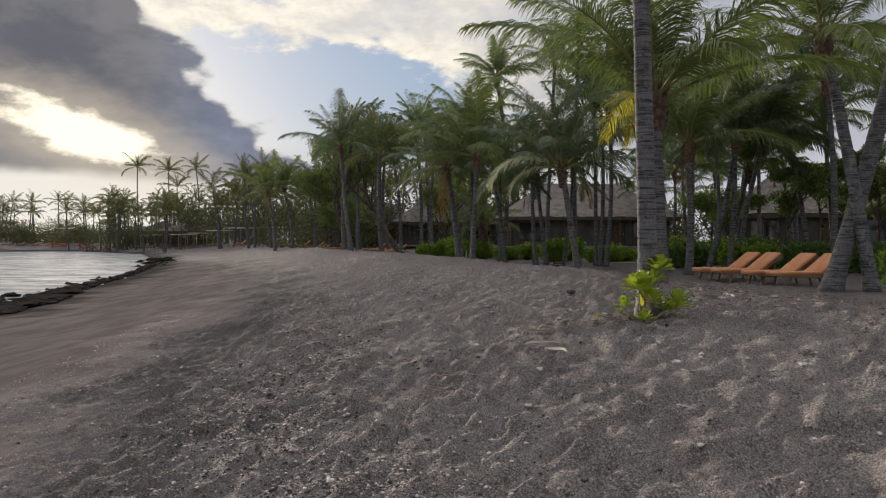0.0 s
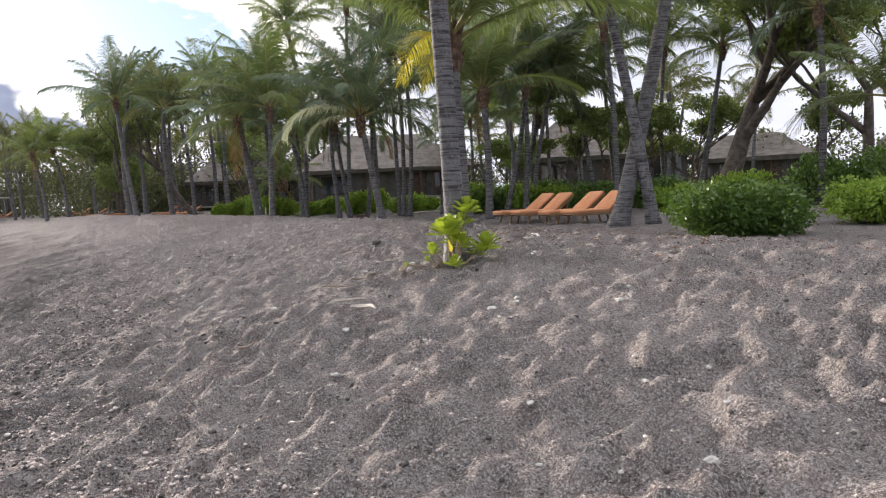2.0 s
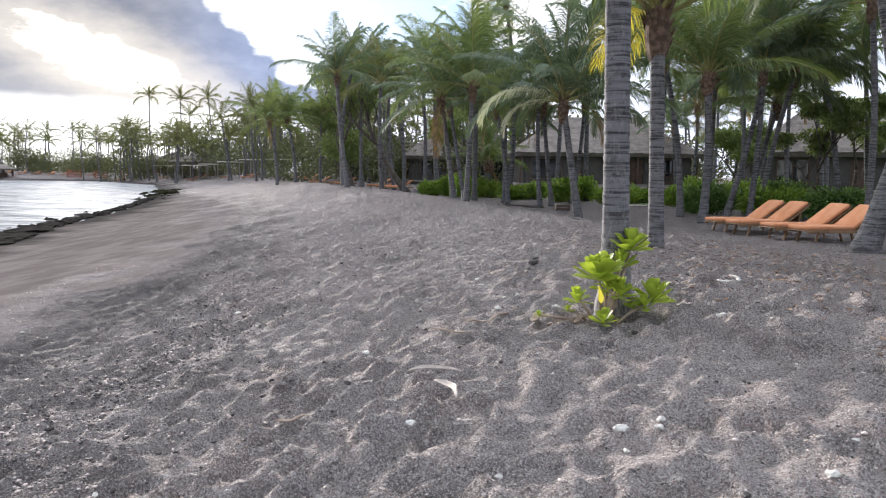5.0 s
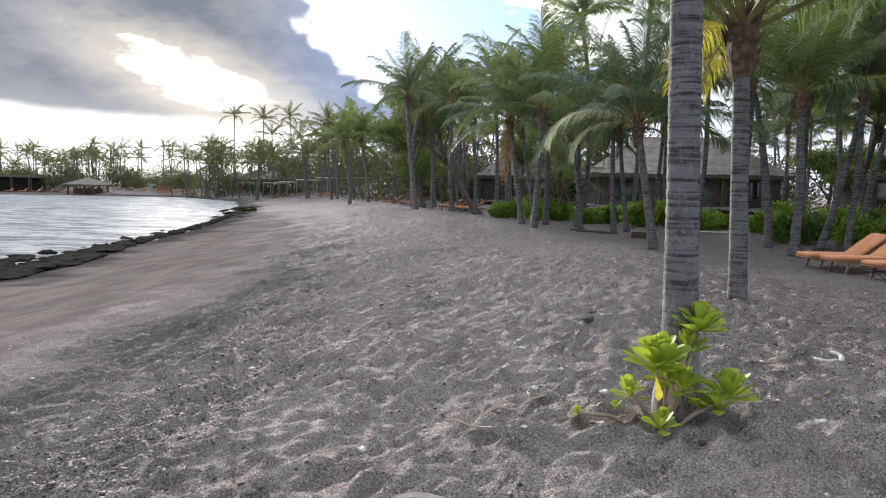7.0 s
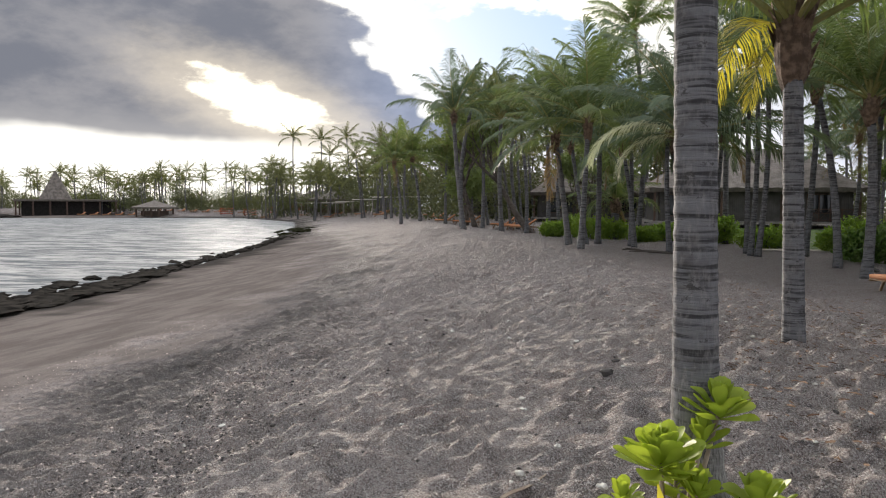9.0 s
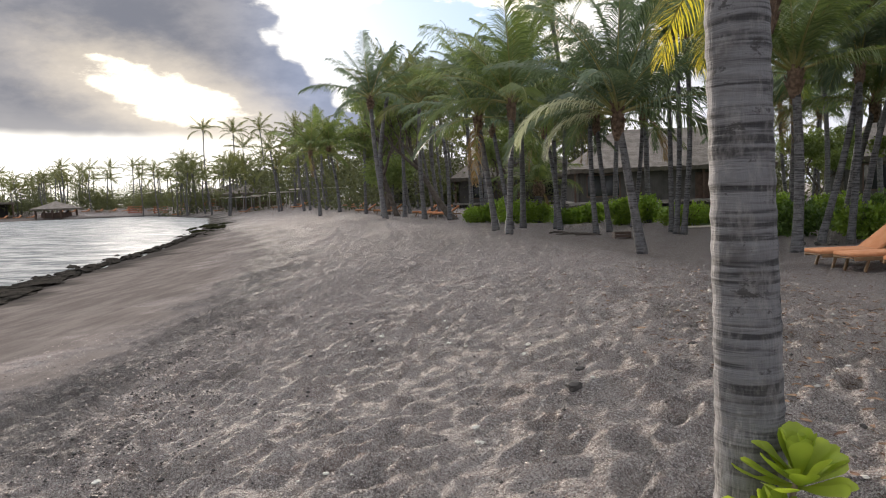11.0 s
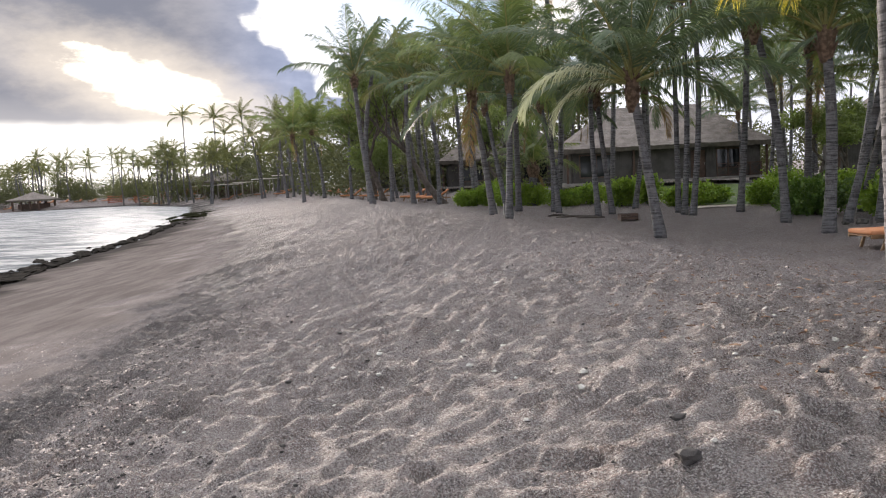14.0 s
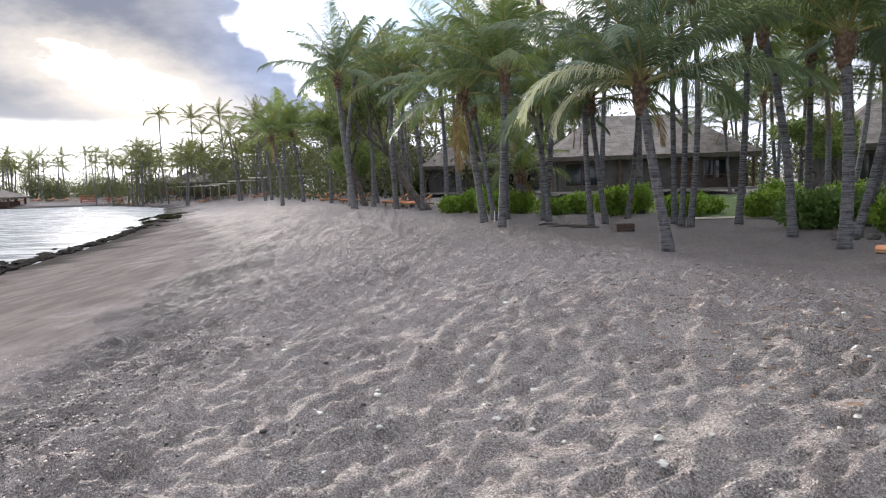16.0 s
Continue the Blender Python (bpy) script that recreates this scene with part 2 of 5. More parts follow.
def bark_paint(n, place, rand, worn=False):
    """Grey palm bark with close uneven ring scars."""
    warp = n.stretch(place, 2.2, 2.2, 21)
    rings = n.math("ADD", n.math("MULTIPLY", n.noise(warp, 1.0, 4, 0.6, 0.4), 0.6), n.math("MULTIPLY", n.noise(n.stretch(place, 1.2, 1.2, 52), 1.0, 2, 0.5, 0.6), 0.4))
    streak = n.noise(n.stretch(place, 22, 22, 7), 1.0, 5, 0.7)
    blot = n.noise(place, 3.0, 4, 0.6)
    colour = n.mix(n.smooth(rings, 0.42, 0.54), (0.03, 0.029, 0.031), (0.15, 0.146, 0.153))
    colour = n.mix(n.smooth(streak, 0.5, 0.7, 0.0, 0.45), colour, (0.26, 0.245, 0.235))
    colour = n.mix(n.smooth(blot, 0.52, 0.66, 0.0, 0.75), colour, (0.05, 0.045, 0.044))
    colour = n.mix(n.smooth(n.noise(n.stretch(place, 6, 6, 3), 1.0, 5, 0.7), 0.52, 0.66, 0.0, 0.6), colour, (0.22, 0.205, 0.20))
    colour = n.mix(n.smooth(n.noise(n.stretch(place, 9, 9, 14), 1.0, 5, 0.75), 0.58, 0.64, 0.0, 0.8), colour, (0.035, 0.032, 0.032))
    if worn:
        # pale weathered fibres over the swollen foot
        low = n.smooth(n.math("ADD", n.add("ShaderNodeSeparateXYZ", sockets={0: place}).outputs[2], n.math("MULTIPLY", n.math("SUBTRACT", streak, 0.5), 1.2)), 0.75, 0.3, 0.0, 0.75)
        colour = n.mix(low, colour, n.mix(n.smooth(n.noise(n.stretch(place, 40, 40, 4), 1.0, 4, 0.7), 0.4, 0.6), (0.13, 0.12, 0.115), (0.40, 0.375, 0.36)))
    return n.mix(n.math("MULTIPLY", rand, 0.3), colour, (0.10, 0.09, 0.085))


def bark_bump(n, place):
    warp = n.stretch(place, 2.2, 2.2, 21)
    fine = n.noise(n.stretch(place, 34, 34, 5), 1.0, 4, 0.6)
    return n.math("ADD", n.noise(warp, 1.0, 4, 0.6, 0.4), n.math("MULTIPLY", fine, 0.5)), 0.8, 0.02


BARK = material("palm_bark", bark_paint, 0.85, bark_bump)
BARK_WORN = material("palm_bark_worn", lambda n, p, r: bark_paint(n, p, r, True), 0.85, bark_bump)
FIBRE = material("palm_fibre", stained((0.085, 0.055, 0.038), (0.26, 0.175, 0.12), 9.0, 60.0), 0.9, lambda n, p: (n.noise(n.stretch(p, 26, 26, 5), 1.0, 5, 0.7), 1.0, 0.05))
WOODBARK = material("tree_bark", stained((0.07, 0.056, 0.046), (0.16, 0.135, 0.115), 5.0, 30.0), 0.9, lambda n, p: (n.noise(p, 14.0, 6, 0.7), 1.0, 0.05))
LEAF = material("palm_leaf", leafy((0.075, 0.108, 0.045), (0.165, 0.205, 0.082), (0.25, 0.24, 0.07), 0.35), 0.5, glow=0.42, specular=0.35)
LEAF_DEEP = material("palm_leaf_deep", leafy((0.062, 0.096, 0.06), (0.13, 0.168, 0.10), (0.18, 0.18, 0.08), 0.3), 0.55, glow=0.28, specular=0.3)
LEAF_GOLD = material("palm_leaf_yellow", leafy((0.40, 0.34, 0.04), (0.56, 0.48, 0.08)), 0.5, glow=0.45)
LEAF_PALE = material("palm_leaf_pale", leafy((0.36, 0.37, 0.27), (0.54, 0.54, 0.42)), 0.55, glow=0.4)
LEAF_DRY = material("palm_leaf_dry", leafy((0.16, 0.10, 0.05), (0.30, 0.21, 0.12)), 0.8, glow=0.2)
RACHIS = material("frond_stem", stained((0.20, 0.20, 0.06), (0.30, 0.27, 0.10), 4.0), 0.5)
SPROUT = material("sprout_leaf", leafy((0.19, 0.26, 0.03), (0.40, 0.47, 0.07), (0.5, 0.44, 0.06), 0.35), 0.5, glow=0.4, specular=0.25)
FAR_LEAF = material("far_palm_leaf", leafy((0.07, 0.08, 0.034), (0.135, 0.14, 0.058)), 0.55, glow=0.35)
HEDGE = material("hedge_leaf", leafy((0.11, 0.19, 0.025), (0.26, 0.36, 0.06)), 0.45, glow=0.35)
SHRUB = material("shrub_leaf", leafy((0.055, 0.11, 0.022), (0.14, 0.22, 0.048)), 0.4, glow=0.3, specular=0.5)
TREELEAF = material("tree_leaf", leafy((0.09, 0.125, 0.04), (0.20, 0.245, 0.085)), 0.5, glow=0.35)
WOODS = material("far_leaf", leafy((0.06, 0.07, 0.034), (0.125, 0.13, 0.06)), 0.6, glow=0.25)
GRASS = material("grass", stained((0.05, 0.085, 0.02), (0.10, 0.14, 0.035), 1.5, 30.0), 0.9, lambda n, p: (n.noise(p, 40.0, 3), 0.9, 0.04))
THATCH = material("thatch", stained((0.13, 0.112, 0.097), (0.26, 0.228, 0.20), 1.7, 9.0, (0.07, 0.058, 0.05)), 0.95,
                  lambda n, p: (n.math("ADD", n.noise(n.stretch(p, 3, 3, 2), 2.5, 5, 0.75), n.noise(n.stretch(p, 0.4, 0.4, 9), 1.0, 2)), 0.9, 0.1))
FRINGE = material("thatch_fringe", stained((0.10, 0.085, 0.07), (0.17, 0.15, 0.125), 3.0, 30.0), 0.95, lambda n, p: (n.noise(p, 20.0, 4), 0.9, 0.06))
WALLWOOD = material("dark_boards", stained((0.055, 0.05, 0.046), (0.10, 0.092, 0.085), 1.2, 16.0), 0.75,
                    lambda n, p: (n.add("ShaderNodeTexWave", sockets={0: p, 1: 2.2, 2: 0.4}).outputs[1], 0.5, 0.03))
TRIM = material("dark_trim", stained((0.07, 0.045, 0.035), (0.12, 0.075, 0.055), 3.0), 0.6)
GREYWOOD = material("grey_wood", stained((0.22, 0.20, 0.18), (0.32, 0.29, 0.26), 4.0), 0.8)
GLASS = material("window_glass", lambda n, p, r: n.mix(0.5, (0.012, 0.014, 0.016), (0.02, 0.022, 0.024)), 0.06, specular=0.6)
TEAK = material("teak", stained((0.20, 0.115, 0.06), (0.30, 0.185, 0.10), 5.0, 50.0), 0.6, lambda n, p: (n.noise(p, 50.0, 3), 0.3, 0.005))
ORANGE = material("orange_fabric", stained((0.52, 0.22, 0.10), (0.60, 0.29, 0.155), 4.0, 160.0, (0.40, 0.16, 0.07)), 0.9, lambda n, p: (n.noise(p, 12.0, 4), 0.35, 0.02))
CORAL = material("coral_white", stained((0.62, 0.58, 0.52), (0.75, 0.72, 0.66), 30.0, 120.0), 0.8, lambda n, p: (n.noise(p, 90.0, 3), 0.6, 0.004))
PEBBLE = material("dark_pebble", stained((0.035, 0.03, 0.028), (0.09, 0.08, 0.075), 20.0, 90.0), 0.7)
LITTER = material("leaf_litter", lambda n, p, r: n.mix(island(n), (0.13, 0.07, 0.045), (0.34, 0.22, 0.14)), 0.85)
GRIT = material("grit", lambda n, p, r: n.mix(n.smooth(island(n), 0.4, 0.7), (0.09, 0.08, 0.075), (0.62, 0.52, 0.47)), 0.7)
HUSK = material("dry_sheath", stained((0.26, 0.19, 0.14), (0.46, 0.37, 0.29), 9.0, 70.0), 0.8, lambda n, p: (n.noise(p, 60.0, 4), 0.6, 0.006))
SHEATH = material("pale_sheath", stained((0.36, 0.30, 0.25), (0.52, 0.45, 0.39), 9.0, 70.0), 0.8, lambda n, p: (n.noise(p, 60.0, 4), 0.5, 0.006))
REDSTUFF = material("red_canvas", stained((0.42, 0.10, 0.06), (0.5, 0.16, 0.09)), 0.8)
PALEWALL = material("pale_canvas", stained((0.55, 0.50, 0.42), (0.65, 0.6, 0.52)), 0.8)
STONE = material("lava_stone", stained((0.06, 0.055, 0.05), (0.12, 0.11, 0.10), 5.0, 30.0), 0.85, lambda n, p: (n.noise(p, 12.0, 5), 0.9, 0.05))
PATHMAT = material("path", stained((0.33, 0.29, 0.24), (0.42, 0.38, 0.32), 2.0, 40.0), 0.9)
# near-black colour that stands in for the shade inside rooms
SHADE_IN = material("painted_interior_shade", stained((0.02, 0.018, 0.016), (0.035, 0.03, 0.027)), 0.9)


# ---- helpers for meshes ----
def as_mesh(name, verts, faces, mats, index=None, smooth=False):
    me = bpy.data.meshes.new(name)
    me.from_pydata([tuple(v) for v in verts], [], faces)
    for m in mats:
        me.materials.append(m)
    if index is not None:
        me.polygons.foreach_set("material_index", np.asarray(index, np.int32))
    if smooth:
        me.polygons.foreach_set("use_smooth", np.ones(len(me.polygons), bool))
    me.update()
    return me


def from_bm(name, bm, mat, smooth=False):
    me = bpy.data.meshes.new(name)
    for f in bm.faces:
        f.smooth = smooth
    bm.to_mesh(me)
    bm.free()
    me.materials.append(mat)
    return me


def part(name, data, parent, m=None, label=""):
    ob = new(name, data)
    ob.parent = parent
    if m is not None:
        ob.matrix_local = m
    return tagged(ob, label)


def thing(name, m, label, category, group="", kind="", data=None):
    ob = new(name, data)
    ob.matrix_world = m
    return tagged(ob, label, category, group, kind)


def box(bm, size, at=(0, 0, 0), turn=(0, 0, 0), bevel=0.0):
    m = pose(*at, *turn) @ Matrix.Diagonal((*size, 1))
    got = bmesh.ops.create_cube(bm, size=1.0, matrix=m)
    if bevel:
        edges = {e for v in got["verts"] for e in v.link_edges}
        bmesh.ops.bevel(bm, geom=list(edges), offset=bevel, segments=2, profile=0.5, affect="EDGES")


def boxes(name, mat, rows, bevel=0.0):
    bm = bmesh.new()
    for row in rows:
        box(bm, *row, bevel=bevel)
    return from_bm(name, bm, mat)


def tube(points, radii, sides=8, closed_tip=True):
    """Vertices and faces of a tube along points."""
    verts, faces = [], []
    points = [Vector(p) for p in points]
    side = Vector((1, 0, 0))
    for i, p in enumerate(points):
        along = (points[min(i + 1, len(points) - 1)] - points[max(i - 1, 0)]).normalized()
        if abs(along.x) > 0.9:
            side = Vector((0, 1, 0))
        a = (side - along * side.dot(along)).normalized()
        side, b = a, along.cross(a)
        for k in range(sides):
            w = 2 * math.pi * k / sides
            verts.append(p + (a * math.cos(w) + b * math.sin(w)) * radii[i])
    for i in range(len(points) - 1):
        for k in range(sides):
            j = (k + 1) % sides
            faces.append((i * sides + k, i * sides + j, (i + 1) * sides + j, (i + 1) * sides + k))
    if closed_tip:
        faces.append(tuple(reversed(range(sides))))
        faces.append(tuple(range((len(points) - 1) * sides, len(points) * sides)))
    return verts, faces


def gz(x, y):
    return float(ground_z(x, y)) if abs(x) > 8 or y > 32 else float(ground_z(x, y)) - 0.02


# ---- the lie of the land ----
WATER_Z = -0.6
SHORE = [(-12, -300), (-12, -30), (-13, 10), (-14, 21), (-16.5, 31), (-19, 42), (-22, 54), (-28, 72), (-34, 89),
         (-50, 125), (-80, 163), (-122, 138), (-150, 150), (-190, 165), (-320, 180), (-600, 260), (-600, -300)]
CREST_Y = np.arange(-60, 400, 0.5)
CREST_X = np.interp(CREST_Y, [-60, -10, 0, 5, 10, 15, 20, 30, 45, 66, 100, 140, 170, 190, 400],
                    [14, 7, 4.6, 3.45, 2.5, 1.7, 1.0, -1.4, -7, -17, -36, -64, -110, -400, -400])
CREST_X = np.convolve(np.pad(CREST_X, 8, "edge"), np.hanning(19)[1:-1] / np.hanning(19).sum(), "valid")


def shore_distance(x, y):
    """Metres from the waterline; plus on land."""
    best = np.full(np.shape(x), 1e9)
    inside = np.zeros(np.shape(x), bool)
    for (ax, ay), (bx, by) in zip(SHORE, SHORE[1:] + SHORE[:1]):
        ex, ey = bx - ax, by - ay
        k = np.clip(((x - ax) * ex + (y - ay) * ey) / (ex * ex + ey * ey), 0, 1)
        best = np.minimum(best, np.hypot(x - ax - k * ex, y - ay - k * ey))
        if ay != by:
            inside ^= ((ay > y) != (by > y)) & (x < ex * (y - ay) / ey + ax)
    return np.where(inside, -best, best)


def ground_z(x, y):
    """The lie of the land without its footprints: flat terrace, berm crest, sloping beach, sea bed."""
    x, y = np.asarray(x, float), np.asarray(y, float)
    u = x - np.interp(y, CREST_Y, CREST_X)
    d = shore_distance(x, y)
    top = 0.87 + np.interp(y, [0, 15, 60, 120], [0, 0, 0.32, 0.6])
    upper = top - 0.166 * 0.5 * np.logaddexp(0, -u / 0.5) - (top - np.interp(y, [0, 30, 55, 120], [0.43, 0.43, 0.55, 1.2])) * (1 - np.exp(-(np.maximum(u, 0) / 4.3) ** 3))
    lower = np.where(d > 0, WATER_Z + 1.5 * (1 - np.exp(-np.maximum(d, 0) * 0.026)), WATER_Z + 0.05 * np.maximum(d, -40))
    upper = np.minimum(upper, np.where(d > 0, WATER_Z + 0.14 * d, WATER_Z + 0.05 * np.maximum(d, -40)))
    return np.minimum(np.logaddexp(upper * 9, lower * 9) / 9, np.maximum(upper, np.minimum(lower, 0.85)) + 0.07)


# ---- ground and water ----
def spread(values, low, high, cell, seed):
    """Smooth random field over a plane: random values on a grid, met between."""
    rng = np.random.default_rng(seed)
    table = rng.random((512, 512))
    gx, gy = np.meshgrid(values[0] / cell, values[1] / cell)
    ix, iy = np.floor(gx).astype(int), np.floor(gy).astype(int)
    fx, fy = gx - ix, gy - iy
    fx, fy = fx * fx * (3 - 2 * fx), fy * fy * (3 - 2 * fy)
    got = [table[(iy + b) % 512, (ix + a) % 512] for b in (0, 1) for a in (0, 1)]
    mixed = (got[0] * (1 - fx) + got[1] * fx) * (1 - fy) + (got[2] * (1 - fx) + got[3] * fx) * fy
    return low + (high - low) * mixed


def graded(fine_low, fine_high, step, far_low, far_high, growth):
    fine = np.arange(fine_low, fine_high, step)
    right, left, s = [fine[-1]], [fine[0]], step
    while right[-1] < far_high:
        s *= growth
        right.append(right[-1] + min(s, 60))
    s = step
    while left[-1] > far_low:
        s *= growth
        left.append(left[-1] - min(s, 60))
    return np.array(left[:0:-1] + list(fine) + right[1:])


def hollows(gx, gy, size, turn, squeeze, seed):
    """Scooped hollows that meet in ridges: 0 at a hollow's bottom, about 1 on the ridges between."""
    rng = np.random.default_rng(seed)
    table = rng.random((256, 256, 3))
    c, s_ = math.cos(turn), math.sin(turn)
    u, v = (gx * c + gy * s_) / size, (gy * c - gx * s_) / (size * squeeze)
    iu, iv = np.floor(u).astype(int), np.floor(v).astype(int)
    best = np.full(gx.shape, 9.0)
    for a in (-1, 0, 1):
        for b in (-1, 0, 1):
            t = table[(iv + b) % 256, (iu + a) % 256]
            r = ((iu + a + t[..., 0] - u) ** 2 + (iv + b + t[..., 1] - v) ** 2) + 0.35 * t[..., 2]
            best = np.minimum(best, r)
    return np.clip(best, 0, 1.1)


def build_ground():
    xs = graded(-6.0, 8.0, 0.05, -900, 900, 1.065)
    ys = graded(2.8, 22.0, 0.05, -300, 1500, 1.016)
    gx, gy = np.meshgrid(xs, ys)
    z = ground_z(gx, gy)
    u = gx - np.interp(gy, CREST_Y, CREST_X)
    loose = np.clip((u + 8.8 + spread((xs, ys), -1.1, 1.1, 1.3, 5) + spread((xs, ys), -0.5, 0.5, 0.4, 16)) / 4.0, 0, 1)
    loose = loose * loose * (3 - 2 * loose)
    trodden = loose * (1 - 0.5 * np.clip((u - 2.0) / 4, 0, 1)) * np.clip((105 - gy) / 40, 0, 1)
    wx, wy = spread((xs, ys), -0.12, 0.12, 0.4, 8), spread((xs, ys), -0.12, 0.12, 0.4, 9)
    rough = 0.075 * hollows(gx + wx, gy + wy, 0.23, 0.5, 1.25, 21) + 0.08 * hollows(gx + wy, gy + wx, 0.145, -0.4, 1.15, 22) - 0.065
    rough += spread((xs, ys), -0.02, 0.02, 0.12, 2) + spread((xs, ys), -0.018, 0.018, 0.07, 3)
    z += trodden * rough * spread((xs, ys), 0.55, 1.35, 1.5, 12) + loose * spread((xs, ys), -0.035, 0.035, 1.1, 4) + spread((xs, ys), -0.012, 0.012, 2.3, 6)
    # footprints, pressed into the loose sand
    rng = np.random.default_rng(11)
    press = np.zeros_like(z)
    for _ in range(2600):
        px, py = rng.uniform(-5.8, 7.8), rng.uniform(2.9, 21.8)
        a = rng.normal(0.35, 0.7)
        long, wide, deep = rng.uniform(0.08, 0.16), rng.uniform(0.05, 0.085), rng.uniform(0.02, 0.055)
        i0, i1 = np.searchsorted(xs, (px - 0.5, px + 0.5))
        j0, j1 = np.searchsorted(ys, (py - 0.5, py + 0.5))
        dx, dy = gx[j0:j1, i0:i1] - px, gy[j0:j1, i0:i1] - py
        p, q = (dx * math.sin(a) + dy * math.cos(a)) / long, (dx * math.cos(a) - dy * math.sin(a)) / wide
        r = p * p + q * q
        press[j0:j1, i0:i1] += deep * (-np.exp(-r * r) + 0.6 * np.exp(-((np.sqrt(r) - 1.55) ** 2) * 5))
    z += np.clip(press, -0.07, 0.05) * trodden
    nx, ny = len(xs), len(ys)
    me = bpy.data.meshes.new("ground")
    me.vertices.add(nx * ny)
    me.vertices.foreach_set("co", np.stack([gx, gy, z], -1).astype(np.float32).ravel())
    k = np.arange((nx - 1) * (ny - 1))
    j, i = k // (nx - 1), k % (nx - 1)
    a = j * nx + i
    loops = np.stack([a, a + 1, a + nx + 1, a + nx], -1).astype(np.int32)
    me.loops.add(loops.size)
    me.loops.foreach_set("vertex_index", loops.ravel())
    me.polygons.add(len(k))
    me.polygons.foreach_set("loop_start", (k * 4).astype(np.int32))
    me.polygons.foreach_set("use_smooth", np.ones(len(k), bool))
    me.update(calc_edges=True)
    me.attributes.new("damp", "FLOAT", "POINT").data.foreach_set("value", (1 - loose).astype(np.float32).ravel())
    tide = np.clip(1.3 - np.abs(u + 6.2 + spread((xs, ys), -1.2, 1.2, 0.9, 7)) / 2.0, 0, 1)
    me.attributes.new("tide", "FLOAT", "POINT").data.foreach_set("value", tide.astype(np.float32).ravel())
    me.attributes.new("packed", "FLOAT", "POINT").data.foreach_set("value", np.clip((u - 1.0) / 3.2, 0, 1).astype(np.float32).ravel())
    d = shore_distance(gx, gy) + spread((xs, ys), -0.9, 0.9, 1.6, 14) + spread((xs, ys), -0.5, 0.5, 0.5, 15)
    me.attributes.new("soaked", "FLOAT", "POINT").data.foreach_set("value", np.clip((2.3 - d) / 0.9, 0, 1).astype(np.float32).ravel())
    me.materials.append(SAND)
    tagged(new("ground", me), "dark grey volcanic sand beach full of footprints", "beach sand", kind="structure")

    def top(x, y):
        """Height of the finished sand, footprints and all."""
        x, y = np.asarray(x, float), np.asarray(y, float)
        i, j = np.clip(np.searchsorted(xs, x) - 1, 0, nx - 2), np.clip(np.searchsorted(ys, y) - 1, 0, ny - 2)
        fx, fy = (x - xs[i]) / (xs[i + 1] - xs[i]), (y - ys[j]) / (ys[j + 1] - ys[j])
        return (z[j, i] * (1 - fx) + z[j, i + 1] * fx) * (1 - fy) + (z[j + 1, i] * (1 - fx) + z[j + 1, i + 1] * fx) * fy
    return top


TOP_OF_SAND = build_ground()


def build_water():
    xs, ys = np.linspace(-560, -4, 60), np.linspace(-280, 240, 60)
    verts = [(x, y, WATER_Z + 0.02) for y in ys for x in xs]
    faces = [(j * 60 + i, j * 60 + i + 1, j * 60 + i + 61, j * 60 + i + 60) for j in range(59) for i in range(59)]
    tagged(new("water", as_mesh("water", verts, faces, [WATER], smooth=True)), "calm shallow bay water with sky reflection streaks painted into its colour", "water", kind="structure")


build_water()


